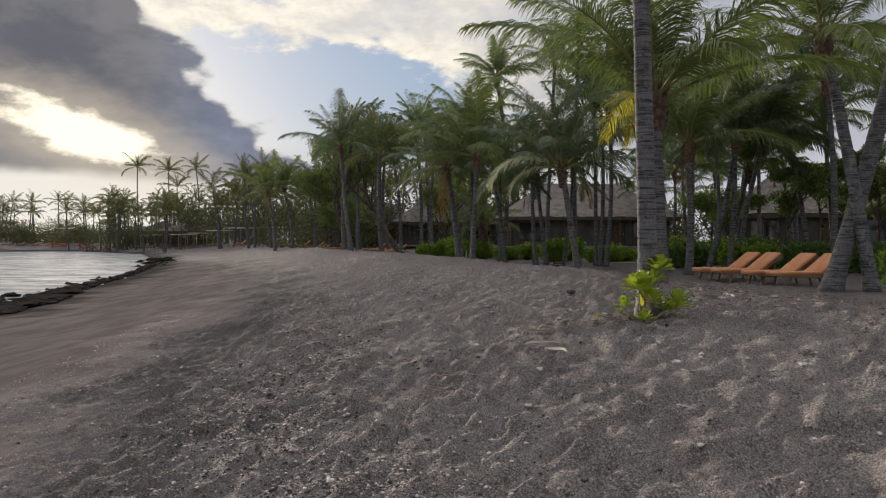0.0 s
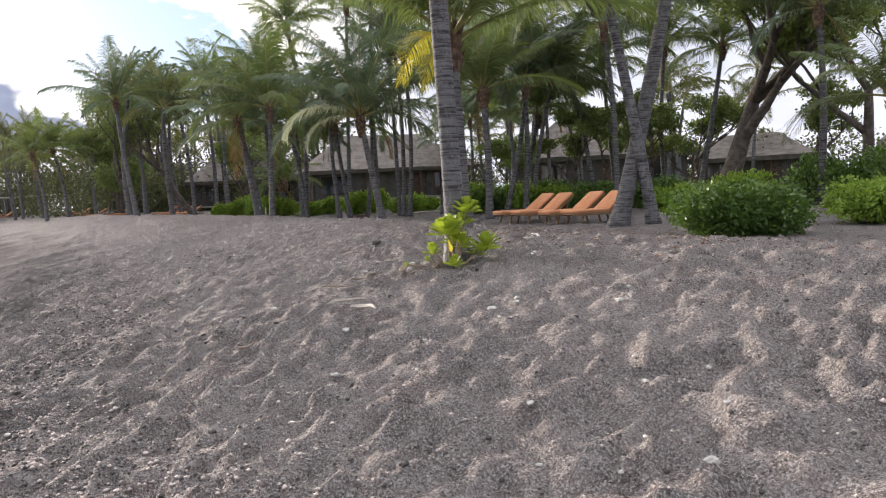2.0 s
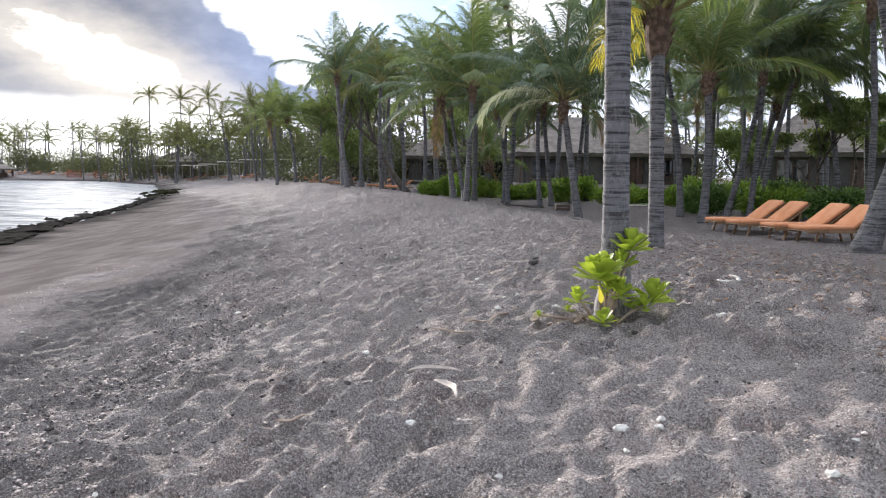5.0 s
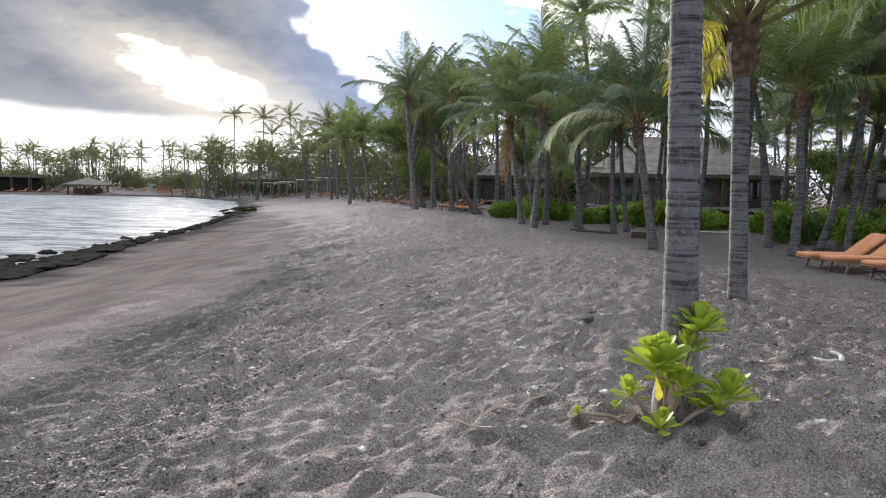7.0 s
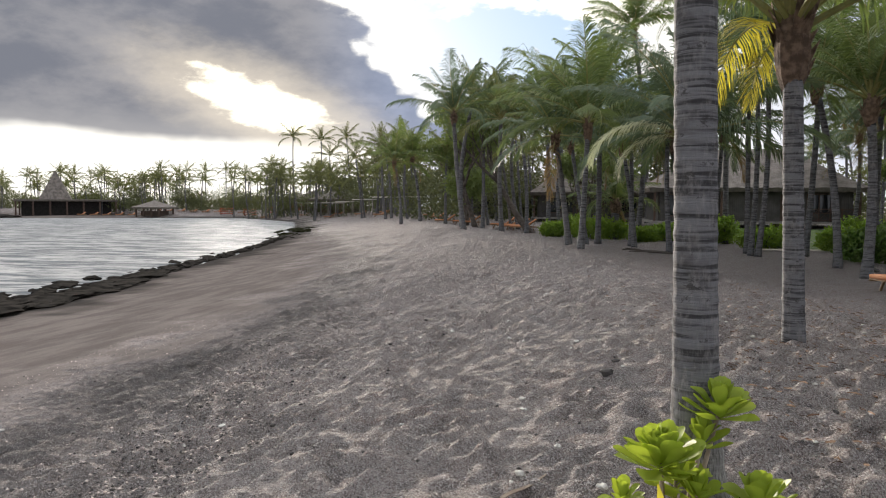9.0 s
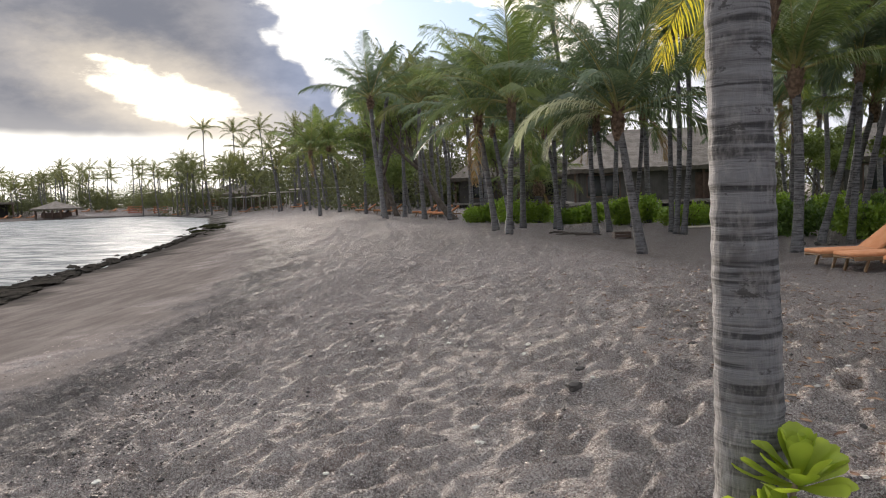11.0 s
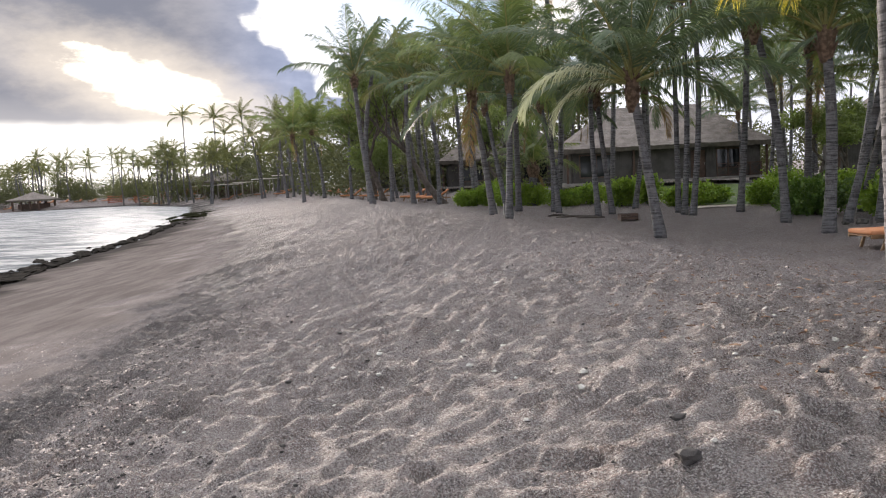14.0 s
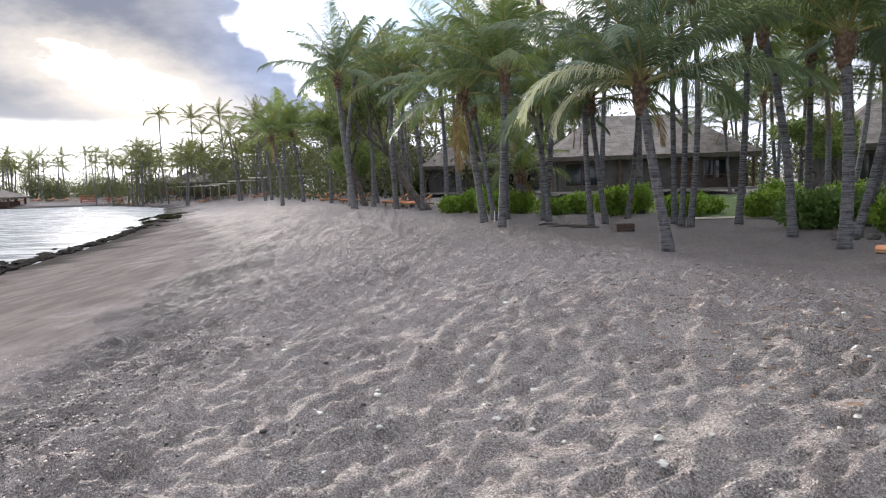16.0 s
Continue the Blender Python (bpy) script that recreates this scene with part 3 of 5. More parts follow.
# ---- palms ----
def frond_mesh(name, length, elev, bend, pairs, leaf, mat, seed, hang=1.0, ragged=0.0):
    """One feathered frond: a stem that leaves the crown at elev degrees and bows over towards +x, with two rows of leaflets that hang by their own weight."""
    rng = random.Random(seed)
    verts, faces, index = [], [], []
    steps = 14
    points, ways = [Vector((0, 0, 0))], []
    sway = rng.uniform(-0.4, 0.4)
    for i in range(steps):
        s = (i + 0.5) / steps
        a = max(math.radians(elev) - bend * s ** 1.5, -1.5)
        w = sway * s * s
        ways.append(Vector((math.cos(a) * math.cos(w), math.cos(a) * math.sin(w), math.sin(a))))
        points.append(points[-1] + ways[-1] * (length / steps))
    tv, tf = tube(points, [max(0.032 * (1 - 0.92 * (i / steps) ** 0.8), 0.004) * (length / 2.8) for i in range(steps + 1)], 5)
    verts += tv
    faces += tf
    index += [1] * len(tf)
    twist = rng.uniform(-0.5, 0.5)
    broad = (0.0115 if pairs > 70 else 0.018 if pairs > 40 else 0.03) * (length / 2.8)
    for k in range(pairs):
        s = 0.15 + 0.85 * (k + 0.5) / pairs
        at = min(s * steps, steps - 0.001)
        p = points[int(at)].lerp(points[int(at) + 1], at - int(at))
        ahead = ways[int(at)]
        out = Vector((-ahead.y, ahead.x, 0)).normalized() if abs(ahead.z) < 0.999 else Vector((0, 1, 0))
        up = ahead.cross(out)
        out, up = out * math.cos(twist * s) + up * math.sin(twist * s), up * math.cos(twist * s) - out * math.sin(twist * s)
        size = leaf * (0.45 + 0.55 * math.sin(math.pi * min(1, (s - 0.08) / 0.92) ** 0.7)) * (0.6 if s > 0.95 else 1)
        for side in (-1, 1):
            if rng.random() < ragged:
                continue
            lay = 1.05 - 0.6 * s + rng.uniform(-0.12, 0.12)
            ll = size * rng.uniform(0.8, 1.12)
            way = (ahead * math.cos(lay) + out * side * math.sin(lay) + up * rng.uniform(0.05, 0.35)).normalized()
            down = Vector((0, 0, -1)) * hang * rng.uniform(0.7, 1.3)
            mid = p + (way + down * 0.22).normalized() * ll * 0.45
            low = mid + (way * 0.9 + down * 0.8).normalized() * ll * 0.3
            tip = low + (way * 0.7 + down * 1.25).normalized() * ll * 0.28
            wide = (ahead * 0.8 - way * 0.3 + up * 0.35 * side).normalized() * broad
            b = len(verts)
            if pairs > 70:
                verts += [p - wide * 0.5, p + wide * 0.5, mid + wide, mid - wide, low + wide * 0.8, low - wide * 0.8, tip]
                faces += [(b, b + 1, b + 2, b + 3), (b + 3, b + 2, b + 4, b + 5), (b + 5, b + 4, b + 6)]
                index += [0, 0, 0]
            else:
                verts += [p - wide * 0.5, p + wide * 0.5, mid + wide, mid - wide, tip]
                faces += [(b, b + 1, b + 2, b + 3), (b + 3, b + 2, b + 4)]
                index += [0, 0]
    return as_mesh(name, verts, faces, [mat, RACHIS], index)


BENDS = (0.55, 0.95, 1.4, 1.9)
FROND_LOOK = {"green": (LEAF, 0.04), "deep": (LEAF_DEEP, 0.04), "gold": (LEAF_GOLD, 0.25), "pale": (LEAF_PALE, 0.12), "dry": (LEAF_DRY, 0.35)}
FROND_STORE = {}


def frond(style, elev, bend, variant=0, pairs=92):
    """The shared mesh of a frond that leaves its crown at about elev degrees."""
    step = 30 if style == "far" else 15
    key = (style, step * round(elev / step), bend, variant, pairs)
    if key not in FROND_STORE:
        seed = 1000 + 37 * len(FROND_STORE)
        if style == "far":
            FROND_STORE[key] = frond_mesh("frond", 2.9, key[1], BENDS[bend], 24, 0.75, FAR_LEAF, seed)
        else:
            mat, rag = FROND_LOOK[style]
            FROND_STORE[key] = frond_mesh("frond", 3.3, key[1], BENDS[bend], pairs, 0.92, mat, seed, 0.85, rag)
    return FROND_STORE[key]


def trunk_line(height, lean, curve, steps):
    return [Vector((lean[0] * s + curve[0] * math.sin(math.pi * s), lean[1] * s + curve[1] * math.sin(math.pi * s), height * s)) for s in (i / steps for i in range(steps + 1))]


def trunk_mesh(height, lean, curve, base, top, near, seed, flare=0.22):
    rng = random.Random(seed)
    gap = 0.035 if near else 0.14
    steps = max(8, int(height / gap))
    line = trunk_line(height, lean, curve, steps)
    radii = []
    for i in range(steps + 1):
        h = i * height / steps
        r = top / 2 + (base - top) / 2 * max(0, 1 - h / height) + flare * base * math.exp(-h / 0.28)
        radii.append(r * (1 + (0.035 if i % 3 == 0 else rng.uniform(-0.02, 0.015))))
    line[0] = line[0] + Vector((0, 0, -0.35))
    v, f = tube(line, radii, 22 if near else 10)
    return as_mesh("trunk", v, f, [BARK_WORN if flare > 0.3 else BARK], smooth=True)


def fibre_mesh(top, seed):
    """The swollen boot of old leaf bases and fibre under the crown."""
    rng = random.Random(seed)
    verts, faces = tube([(0, 0, z) for z in (-0.55, -0.4, -0.15, 0.1, 0.3)], [top * k for k in (0.52, 0.8, 0.98, 0.85, 0.4)], 10)
    for k in range(14):
        a, z = rng.uniform(0, 6.28), rng.uniform(-0.45, 0.1)
        out, side = Vector((math.cos(a), math.sin(a), 0)), Vector((-math.sin(a), math.cos(a), 0))
        p = out * top * 0.7 + Vector((0, 0, z))
        q = out * top * rng.uniform(1.0, 1.5) + Vector((0, 0, z + rng.uniform(0.15, 0.4)))
        b = len(verts)
        verts += [p - side * 0.06, p + side * 0.06, q + side * 0.03, q - side * 0.03, p - out * 0.05 - side * 0.05 + Vector((0, 0, 0.1))]
        faces += [(b, b + 1, b + 2, b + 3), (b, b + 3, b + 4)]
    return as_mesh("leaf_base", verts, faces, [FIBRE])


PALM_LABEL = "coconut palm with grey ringed trunk and arching green fronds"


def palm(x, y, height, lean=(0, 0), curve=(0, 0), base=0.24, top=0.17, fronds=22, scale=1.0, style="green", near=False, far=False,
         extras=(), seed=0, label=PALM_LABEL, old=0.25, flare=0.22, reach=0, group="palms on the beach terrace"):
    """extras: (style, bearing, elevation, bend index, scale) of odd fronds; reach: degrees from the top frond down to the lowest."""
    rng = random.Random(1000 + seed + int(97 * x) + int(31 * y))
    if not near:
        curve = (curve[0] + rng.uniform(-0.03, 0.03) * height, curve[1])
    top_thing = thing("palm_tree", pose(x, y, gz(x, y)), label, "palm tree", group)
    part("trunk", trunk_mesh(height, lean, curve, base, top, near, seed, flare), top_thing)
    crown = Vector((lean[0], lean[1], height))
    if not far:
        part("leaf_base", fibre_mesh(top, seed), top_thing, Matrix.Translation(crown), "brown fibrous leaf bases")
    turn, fall = rng.uniform(0, 360), rng.uniform(78, 104)
    for k in range(fronds):
        s = (k + 0.5) / fronds
        elev = 88 - (reach or fall) * s ** 1.05 + rng.uniform(-9, 9)
        bend = min(2, max(0, int(1.3 * s + rng.uniform(0, 1.3))))
        kind = "far" if far else style
        if not far and k == fronds - 1 and old > 0.2 and rng.random() < 0.5:
            kind, elev, bend = "dry", rng.uniform(-60, -35), 1
        size = 0.94 * scale * rng.uniform(0.8, 1.1) * (0.82 if s < 0.15 else 1) * (0.65 if elev < -15 else 1)
        m = Matrix.Translation(crown + Vector((0, 0, 0.1))) @ pose(0, 0, 0, 0, 0, turn + 137.5 * k + rng.uniform(-14, 14)) @ Matrix.Diagonal((size, size, size, 1))
        part("frond", frond(kind, elev, bend, rng.randrange(2), 92 if y < 30 else 58), top_thing, m)
    for kind, bearing, elev, bend, size in extras:
        m = Matrix.Translation(crown + Vector((0, 0, 0.05))) @ pose(0, 0, 0, 0, 0, bearing) @ Matrix.Diagonal((size, size, size, 1))
        part("frond", frond(kind, elev, bend), top_thing, m, {"gold": "yellowed drooping frond", "pale": "pale drooping frond", "dry": "dry brown frond"}.get(kind, ""))
    return top_thing


rng_tall = random.Random(8)
TALL = ((3.5, 43, 10.6), (7.6, 42, 12.6), (6.6, 47, 12.6), (1.6, 40.5, 7.4), (-1.5, 50, 8.6), (-4.2, 58, 8.4), (-6.5, 56, 8.8),
        (-1.0, 60, 9.5), (16.5, 44, 9.5), (11.6, 34.5, 5.6), (18.6, 43, 6.0))
# nearest palms
palm(2.34, 8.33, 5.7, (-0.10, 0.2), (0.0, 0), 0.208, 0.178, 24, 1.1, near=True, seed=1, old=0.1, flare=0.36, reach=80, extras=(("green", 184, 10, 3, 1.15),), label="tall coconut palm, grey ringed trunk, green sprouts at its foot")
palm(3.84, 12.9, 3.2, (-0.05, 0.2), (0, 0), 0.215, 0.19, 15, 1.12, near=True, seed=2, old=0.1, flare=0.06, reach=60,
     extras=(("gold", 106, 25, 3, 0.66), ("gold", 96, 10, 3, 0.48), ("green", 172, 45, 1, 1.15), ("green", 5, 30, 1, 1.2)), label="coconut palm with brown fibrous crown base and yellowed fronds")
palm(4.5, 24.3, 3.35, (-0.52, 0.2), (-0.08, 0), 0.23, 0.17, 18, 1.2, style="deep", seed=3, reach=78, extras=(("pale", 192, 30, 3, 0.92), ("pale", 180, 15, 3, 0.7)), label="leaning coconut palm with one pale bleached frond")
palm(8.4, 25.1, 4.4, (0.02, 0.2), (0, 0), 0.27, 0.2, 17, 1.15, seed=4, reach=75)
palm(9.15, 17.3, 8.0, (2.15, 0.2), (0.1, 0), 0.42, 0.28, 18, 1.1, near=True, seed=6, label="thick coconut palm leaning over the sun loungers")
palm(9.95, 17.0, 5.9, (-0.95, 0.4), (0.05, 0), 0.3, 0.22, 15, 1.1, near=True, seed=7)
# grove before the houses
palm(1.16, 28.76, 3.97, (0.17, 0.37), (0, 0), 0.2, 0.15, 17, 1.12, "green", seed=19)
palm(8.73, 28.58, 5.47, (-0.65, 0.45), (0, 0), 0.24, 0.18, 17, 1.12, "green", seed=8)
palm(7.38, 33.28, 7.01, (0.25, 0.50), (0, 0), 0.21, 0.16, 17, 1.12, "deep", seed=9)
palm(7.24, 33.88, 7.90, (0.08, 0.50), (0, 0), 0.2, 0.15, 17, 1.12, "deep", seed=10)
palm(7.31, 35.09, 7.62, (-0.01, 0.50), (0, 0), 0.2, 0.15, 17, 1.12, "deep", seed=11)
palm(9.1, 33.82, 6.31, (0.44, 0.50), (0, 0), 0.24, 0.18, 17, 1.12, "green", seed=12)
palm(6.31, 38.40, 4.85, (0.57, 0.47), (0, 0), 0.21, 0.16, 17, 1.12, "deep", seed=13)
palm(4.43, 35.01, 4.96, (-0.12, 0.44), (0, 0), 0.21, 0.16, 17, 1.12, "deep", seed=14)
palm(5.04, 35.75, 4.43, (-0.44, 0.37), (0, 0), 0.21, 0.16, 17, 1.12, "green", seed=15)
palm(3.20, 37.90, 4.50, (-0.60, 0.37), (0, 0), 0.21, 0.16, 17, 1.12, "deep", seed=16)
palm(3.07, 39.16, 5.07, (-0.04, 0.46), (0, 0), 0.21, 0.16, 17, 1.12, "deep", seed=17)
palm(0.68, 31.00, 3.82, (-0.53, 0.31), (0, 0), 0.21, 0.16, 17, 1.12, "deep", seed=20)
palm(1.09, 39.54, 4.71, (-0.78, 0.38), (0, 0), 0.21, 0.16, 17, 1.12, "green", seed=21)
palm(-0.63, 47.68, 6.74, (0.08, 0.50), (0, 0), 0.21, 0.16, 17, 1.12, "deep", seed=22)
palm(-5.31, 42.56, 6.00, (-0.66, 0.50), (0, 0), 0.26, 0.19, 17, 1.12, "deep", seed=23)
palm(-4.96, 59.65, 8.43, (-1.47, 0.50), (0, 0), 0.21, 0.16, 17, 1.12, "deep", seed=24)
palm(-14.27, 62.45, 5.01, (-0.71, 0.41), (0, 0), 0.26, 0.19, 17, 1.12, "green", seed=28)
palm(15.78, 40.29, 7.24, (1.11, 0.50), (0, 0), 0.24, 0.18, 17, 1.12, "green", seed=30)
palm(12.17, 31.77, 4.21, (1.24, 0.46), (0, 0), 0.24, 0.18, 17, 1.12, "green", seed=31)
palm(-8.87, 65.20, 7.03, (0.17, 0.50), (0, 0), 0.21, 0.16, 17, 1.12, "deep", seed=26)
palm(-7.76, 66.62, 7.57, (-0.48, 0.50), (0, 0), 0.21, 0.16, 17, 1.12, "deep", seed=27)
palm(13.20, 24.86, 6.59, (-0.00, 0.50), (0, 0), 0.21, 0.16, 17, 1.12, "deep", seed=36)
palm(18.81, 30.60, 7.10, (0.43, 0.44), (0, 0), 0.21, 0.16, 17, 1.12, "green", seed=37)
palm(10.19, 28.26, 6.6, (1.5, 0.46), (0.15, 0), 0.21, 0.16, 15, 1.18, "green", seed=5)
palm(10.94, 28.08, 5.0, (0.37, 0.40), (0, 0), 0.21, 0.16, 12, 1.18, "deep", seed=32)
palm(11.69, 29.26, 5.2, (1.25, 0.41), (0, 0), 0.21, 0.16, 12, 1.18, "deep", seed=33)
palm(14.93, 29.90, 5.49, (-0.71, 0.50), (0, 0), 0.21, 0.16, 17, 1.12, "green", seed=34)
palm(17.12, 32.08, 6.70, (-0.26, 0.50), (0, 0), 0.21, 0.16, 17, 1.12, "green", seed=35)
palm(2.4, 45.3, 1.9, (0.08, 0.1), (0, 0), 0.5, 0.34, 18, 1.0, seed=18, label="short stout young coconut palm")
palm(-13.2, 64.5, 5.2, (-0.8, 0.4), (0, 0), 0.26, 0.2, 22, 1.15, seed=29)
palm(-3.0, 52.0, 7.2, (-0.6, 0.4), (0, 0), 0.25, 0.19, 20, 1.15, "deep", seed=25)
palm(19.1, 28.6, 6.6, (1.55, 0.2), (0.1, 0), 0.24, 0.17, 18, 1.1, seed=40)
palm(18.2, 20.6, 6.2, (0.2, 0.2), (0, 0), 0.24, 0.18, 18, 1.1, "deep", seed=41)
palm(17.2, 16.9, 2.9, (0.3, 0.2), (0, 0), 0.24, 0.18, 15, 1.05, seed=44, label="low coconut palm beside the garden lawn")
# palms between and behind the houses
for x, y, h, lx in ((15.2, 49.0, 5.6, 0.3), (17.4, 52.0, 6.6, -0.4), (19.6, 58.0, 7.4, 0.2), (22.2, 61.0, 6.4, 0.5), (18.4, 63.5, 5.0, -0.3), (24.5, 66.0, 8.0, 0.4), (21.0, 70.0, 8.4, -0.2)):
    palm(x, y, h, (lx, 0.2), (0, 0), 0.24, 0.18, 16, 1.2, "deep", seed=int(10 * x), label="coconut palm standing between the thatched houses")
# taller palms standing behind
for x, y, h in TALL:
    palm(x, y, h, (rng_tall.uniform(-0.6, 0.6), 0.3), (rng_tall.uniform(-0.15, 0.15), 0), 0.27, 0.19, 20, rng_tall.uniform(1.0, 1.2), ("deep", "green")[int(x) % 2], seed=int(10 * h), label="tall coconut palm behind the front row")


def far_grove():
    """Palms along the far curve of the bay and behind the terrace."""
    rng = random.Random(5)
    spots = []
    for k in range(140):
        s = rng.random()
        y = 68 + 95 * s
        x = float(np.interp(y, CREST_Y, CREST_X)) + rng.uniform(5, 40)
        spots.append((x, y, rng.uniform(5.5, 9.5)))
    for k in range(85):
        s = rng.random()
        x, y = -78 - 115 * s, 171 - 12 * math.sin(math.pi * min(1, s * 1.6)) + rng.uniform(0, 45)
        spots.append((x, y, rng.uniform(5.5, 10.5)))
    for k in range(34):
        spots.append((rng.uniform(-8, 44), rng.uniform(46, 62) if k % 3 else rng.uniform(72, 95), rng.uniform(5, 9)))
    for x, y, h in spots:
        if 0 < x < 17 and 40 < y < 76 or 3 < x < 22 and 58 < y < 76 or 20 < x < 36 and 52 < y < 66:
            continue
        palm(x, y, h, (rng.uniform(-0.9, 0.7), rng.uniform(-0.4, 0.4)), (rng.uniform(-0.2, 0.2), 0), 0.28, 0.2, 14, rng.uniform(1.05, 1.4), far=True, seed=rng.randrange(999),
             label="distant coconut palm with dark feathery crown", group="far palms round the bay")
    for x, y, h in ((-61.0, 148, 16.2), (-54.0, 146, 14.6), (-47.5, 143, 14.4), (-54.5, 152, 11.5), (-23, 87, 8.2), (-66.0, 153, 9.6), (-70.0, 157, 10.8)):
        palm(x, y, h, (-0.5, 0), (0, 0), 0.3, 0.2, 18, 1.35, far=True, seed=int(h * 10), label="very tall distant coconut palm above the grove", group="far palms round the bay")


far_grove()


# ---- leafy trees, shrubs and undergrowth ----
def leaf_cloud(blobs, count, size, mat, seed, name="foliage", shell=0.55):
    """Many small pointed leaves in lumpy clumps; blobs: (centre, radii)."""
    rng = np.random.default_rng(seed)
    volume = np.array([r[0] * r[1] * r[2] for _, r in blobs]) ** 0.75
    which = rng.choice(len(blobs), count, p=volume / volume.sum())
    centres, radii = np.array([c for c, _ in blobs])[which], np.array([r for _, r in blobs])[which]
    way = rng.normal(size=(count, 3))
    way /= np.linalg.norm(way, axis=1)[:, None]
    lump = 1 + 0.22 * np.sin(way[:, 0] * 5.1 + which) * np.sin(way[:, 1] * 6.3 + 2 * which) + 0.12 * np.sin(way[:, 2] * 11 + way[:, 0] * 9)
    deep = shell + (1 - shell) * rng.random(count) ** 0.5
    p = centres + way * radii * (lump * deep)[:, None]
    a = way * 0.7 + rng.normal(size=(count, 3)) * 0.7
    a /= np.linalg.norm(a, axis=1)[:, None]
    b = np.cross(a, rng.normal(size=(count, 3)))
    b /= np.linalg.norm(b, axis=1)[:, None]
    n = np.cross(a, b)
    s = size * rng.uniform(0.6, 1.25, count)[:, None]
    quad = np.stack([p, p + (a * 0.55 + b * 0.3 + n * 0.06) * s, p + a * s - n * s * 0.12, p + (a * 0.55 - b * 0.3 + n * 0.06) * s], 1).reshape(-1, 3)
    me = bpy.data.meshes.new(name)
    me.vertices.add(4 * count)
    me.vertices.foreach_set("co", quad.astype(np.float32).ravel())
    me.loops.add(4 * count)
    me.loops.foreach_set("vertex_index", np.arange(4 * count, dtype=np.int32))
    me.polygons.add(count)
    me.polygons.foreach_set("loop_start", np.arange(0, 4 * count, 4, dtype=np.int32))
    me.update(calc_edges=True)
    me.materials.append(mat)
    return me


def limbs(start, way, length, radius, depth, rng, out, tips, spread_angle=0.6, rise=0.15, wander=0.16):
    points, p, d = [start], start.copy(), way.normalized()
    for k in range(5):
        d = (d + Vector((rng.uniform(-1, 1), rng.uniform(-1, 1), rng.uniform(-0.6, 0.9))) * wander + Vector((0, 0, rise * 0.3))).normalized()
        p = p + d * (length / 5)
        points.append(p.copy())
    out.append((points, [radius * (1 - 0.45 * k / 5) for k in range(6)]))
    if depth == 0:
        tips.append(p)
        return
    for k in range(3 if depth > 1 else 2):
        turn = Vector((rng.uniform(-1, 1), rng.uniform(-1, 1), rng.uniform(-0.3, 0.8))).normalized()
        limbs(points[-1 if k < 2 else 3], (d + turn * spread_angle * 1.3).normalized(), length * rng.uniform(0.6, 0.8), radius * 0.56, depth - 1, rng, out, tips, spread_angle, rise)


def leafy_tree(x, y, way, length, radius, depth, leaves, leaf, clump, seed, label, mat=None, rise=0.15, squash=0.6):
    rng = random.Random(seed)
    tree = thing("tree", pose(x, y, gz(x, y)), label, "tree", "leafy trees")
    out, tips = [], []
    limbs(Vector((0, 0, -0.2)), Vector(way), length, radius, depth, rng, out, tips, 0.75, rise, 0.07)
    v, f = tube(out[0][0], [out[0][1][0] * 1.35] + out[0][1][1:], 12)
    part("trunk", as_mesh("trunk", v, f, [WOODBARK], smooth=True), tree)
    for points, radii in out[1:]:
        v, f = tube(points, radii, 6)
        part("limb", as_mesh("limb", v, f, [WOODBARK], smooth=True), tree)
    blobs = [(tuple(t), (clump * rng.uniform(0.7, 1.2), clump * rng.uniform(0.7, 1.2), clump * squash * rng.uniform(0.7, 1.2))) for t in tips]
    part("crown", leaf_cloud(blobs, leaves, leaf, mat or TREELEAF, seed, shell=0.2), tree)
    return tree


leafy_tree(18.7, 26.7, (0.5, -0.1, 1), 4.6, 0.46, 3, 15000, 0.2, 1.05, 5, "large leaning tree with thick grey trunk and open leafy crown")
leafy_tree(-2.8, 53.5, (-0.75, 0, 1), 4.2, 0.24, 3, 9000, 0.14, 0.9, 8, "dark leaning beach tree with crooked trunk")
leafy_tree(0.0, 62.0, (0.2, 0, 1), 2.6, 0.22, 3, 9000, 0.16, 1.0, 9, "dark forked tree in front of a thatched house")
leafy_tree(16.2, 28.6, (0.1, 0.1, 1), 1.9, 0.11, 3, 6500, 0.13, 0.5, 12, "small round-crowned tree behind the loungers", squash=0.5)
leafy_tree(14.6, 30.5, (-0.1, 0.1, 1), 1.9, 0.11, 3, 6500, 0.13, 0.5, 13, "small round-crowned tree behind the loungers", squash=0.5)
leafy_tree(18.5, 36.0, (0.1, 0.1, 1), 2.0, 0.12, 3, 6500, 0.14, 0.55, 14, "small leafy tree among the palms")
leafy_tree(-9.5, 66.0, (0.1, 0, 1), 2.0, 0.2, 2, 7000, 0.2, 1.5, 16, "low dark spreading tree beside the beach")
leafy_tree(16.6, 46.0, (0.1, 0, 1), 1.7, 0.12, 3, 8000, 0.15, 0.75, 41, "small leafy tree beside a thatched house")
leafy_tree(19.8, 50.0, (-0.1, 0, 1), 1.8, 0.12, 3, 8000, 0.15, 0.75, 42, "small leafy tree beside a thatched house")
leafy_tree(-7.2, 57.5, (-0.25, 0, 1), 3.4, 0.2, 3, 9000, 0.17, 1.1, 31, "dense leafy tree among the front palms")
leafy_tree(-10.5, 72.0, (-0.1, 0, 1), 3.2, 0.2, 3, 9000, 0.2, 1.3, 32, "dense leafy tree among the front palms")
leafy_tree(22.5, 23.0, (0.15, 0, 1), 4.2, 0.26, 3, 11000, 0.18, 1.0, 43, "tall open-crowned leafy tree beside the garden lawn")
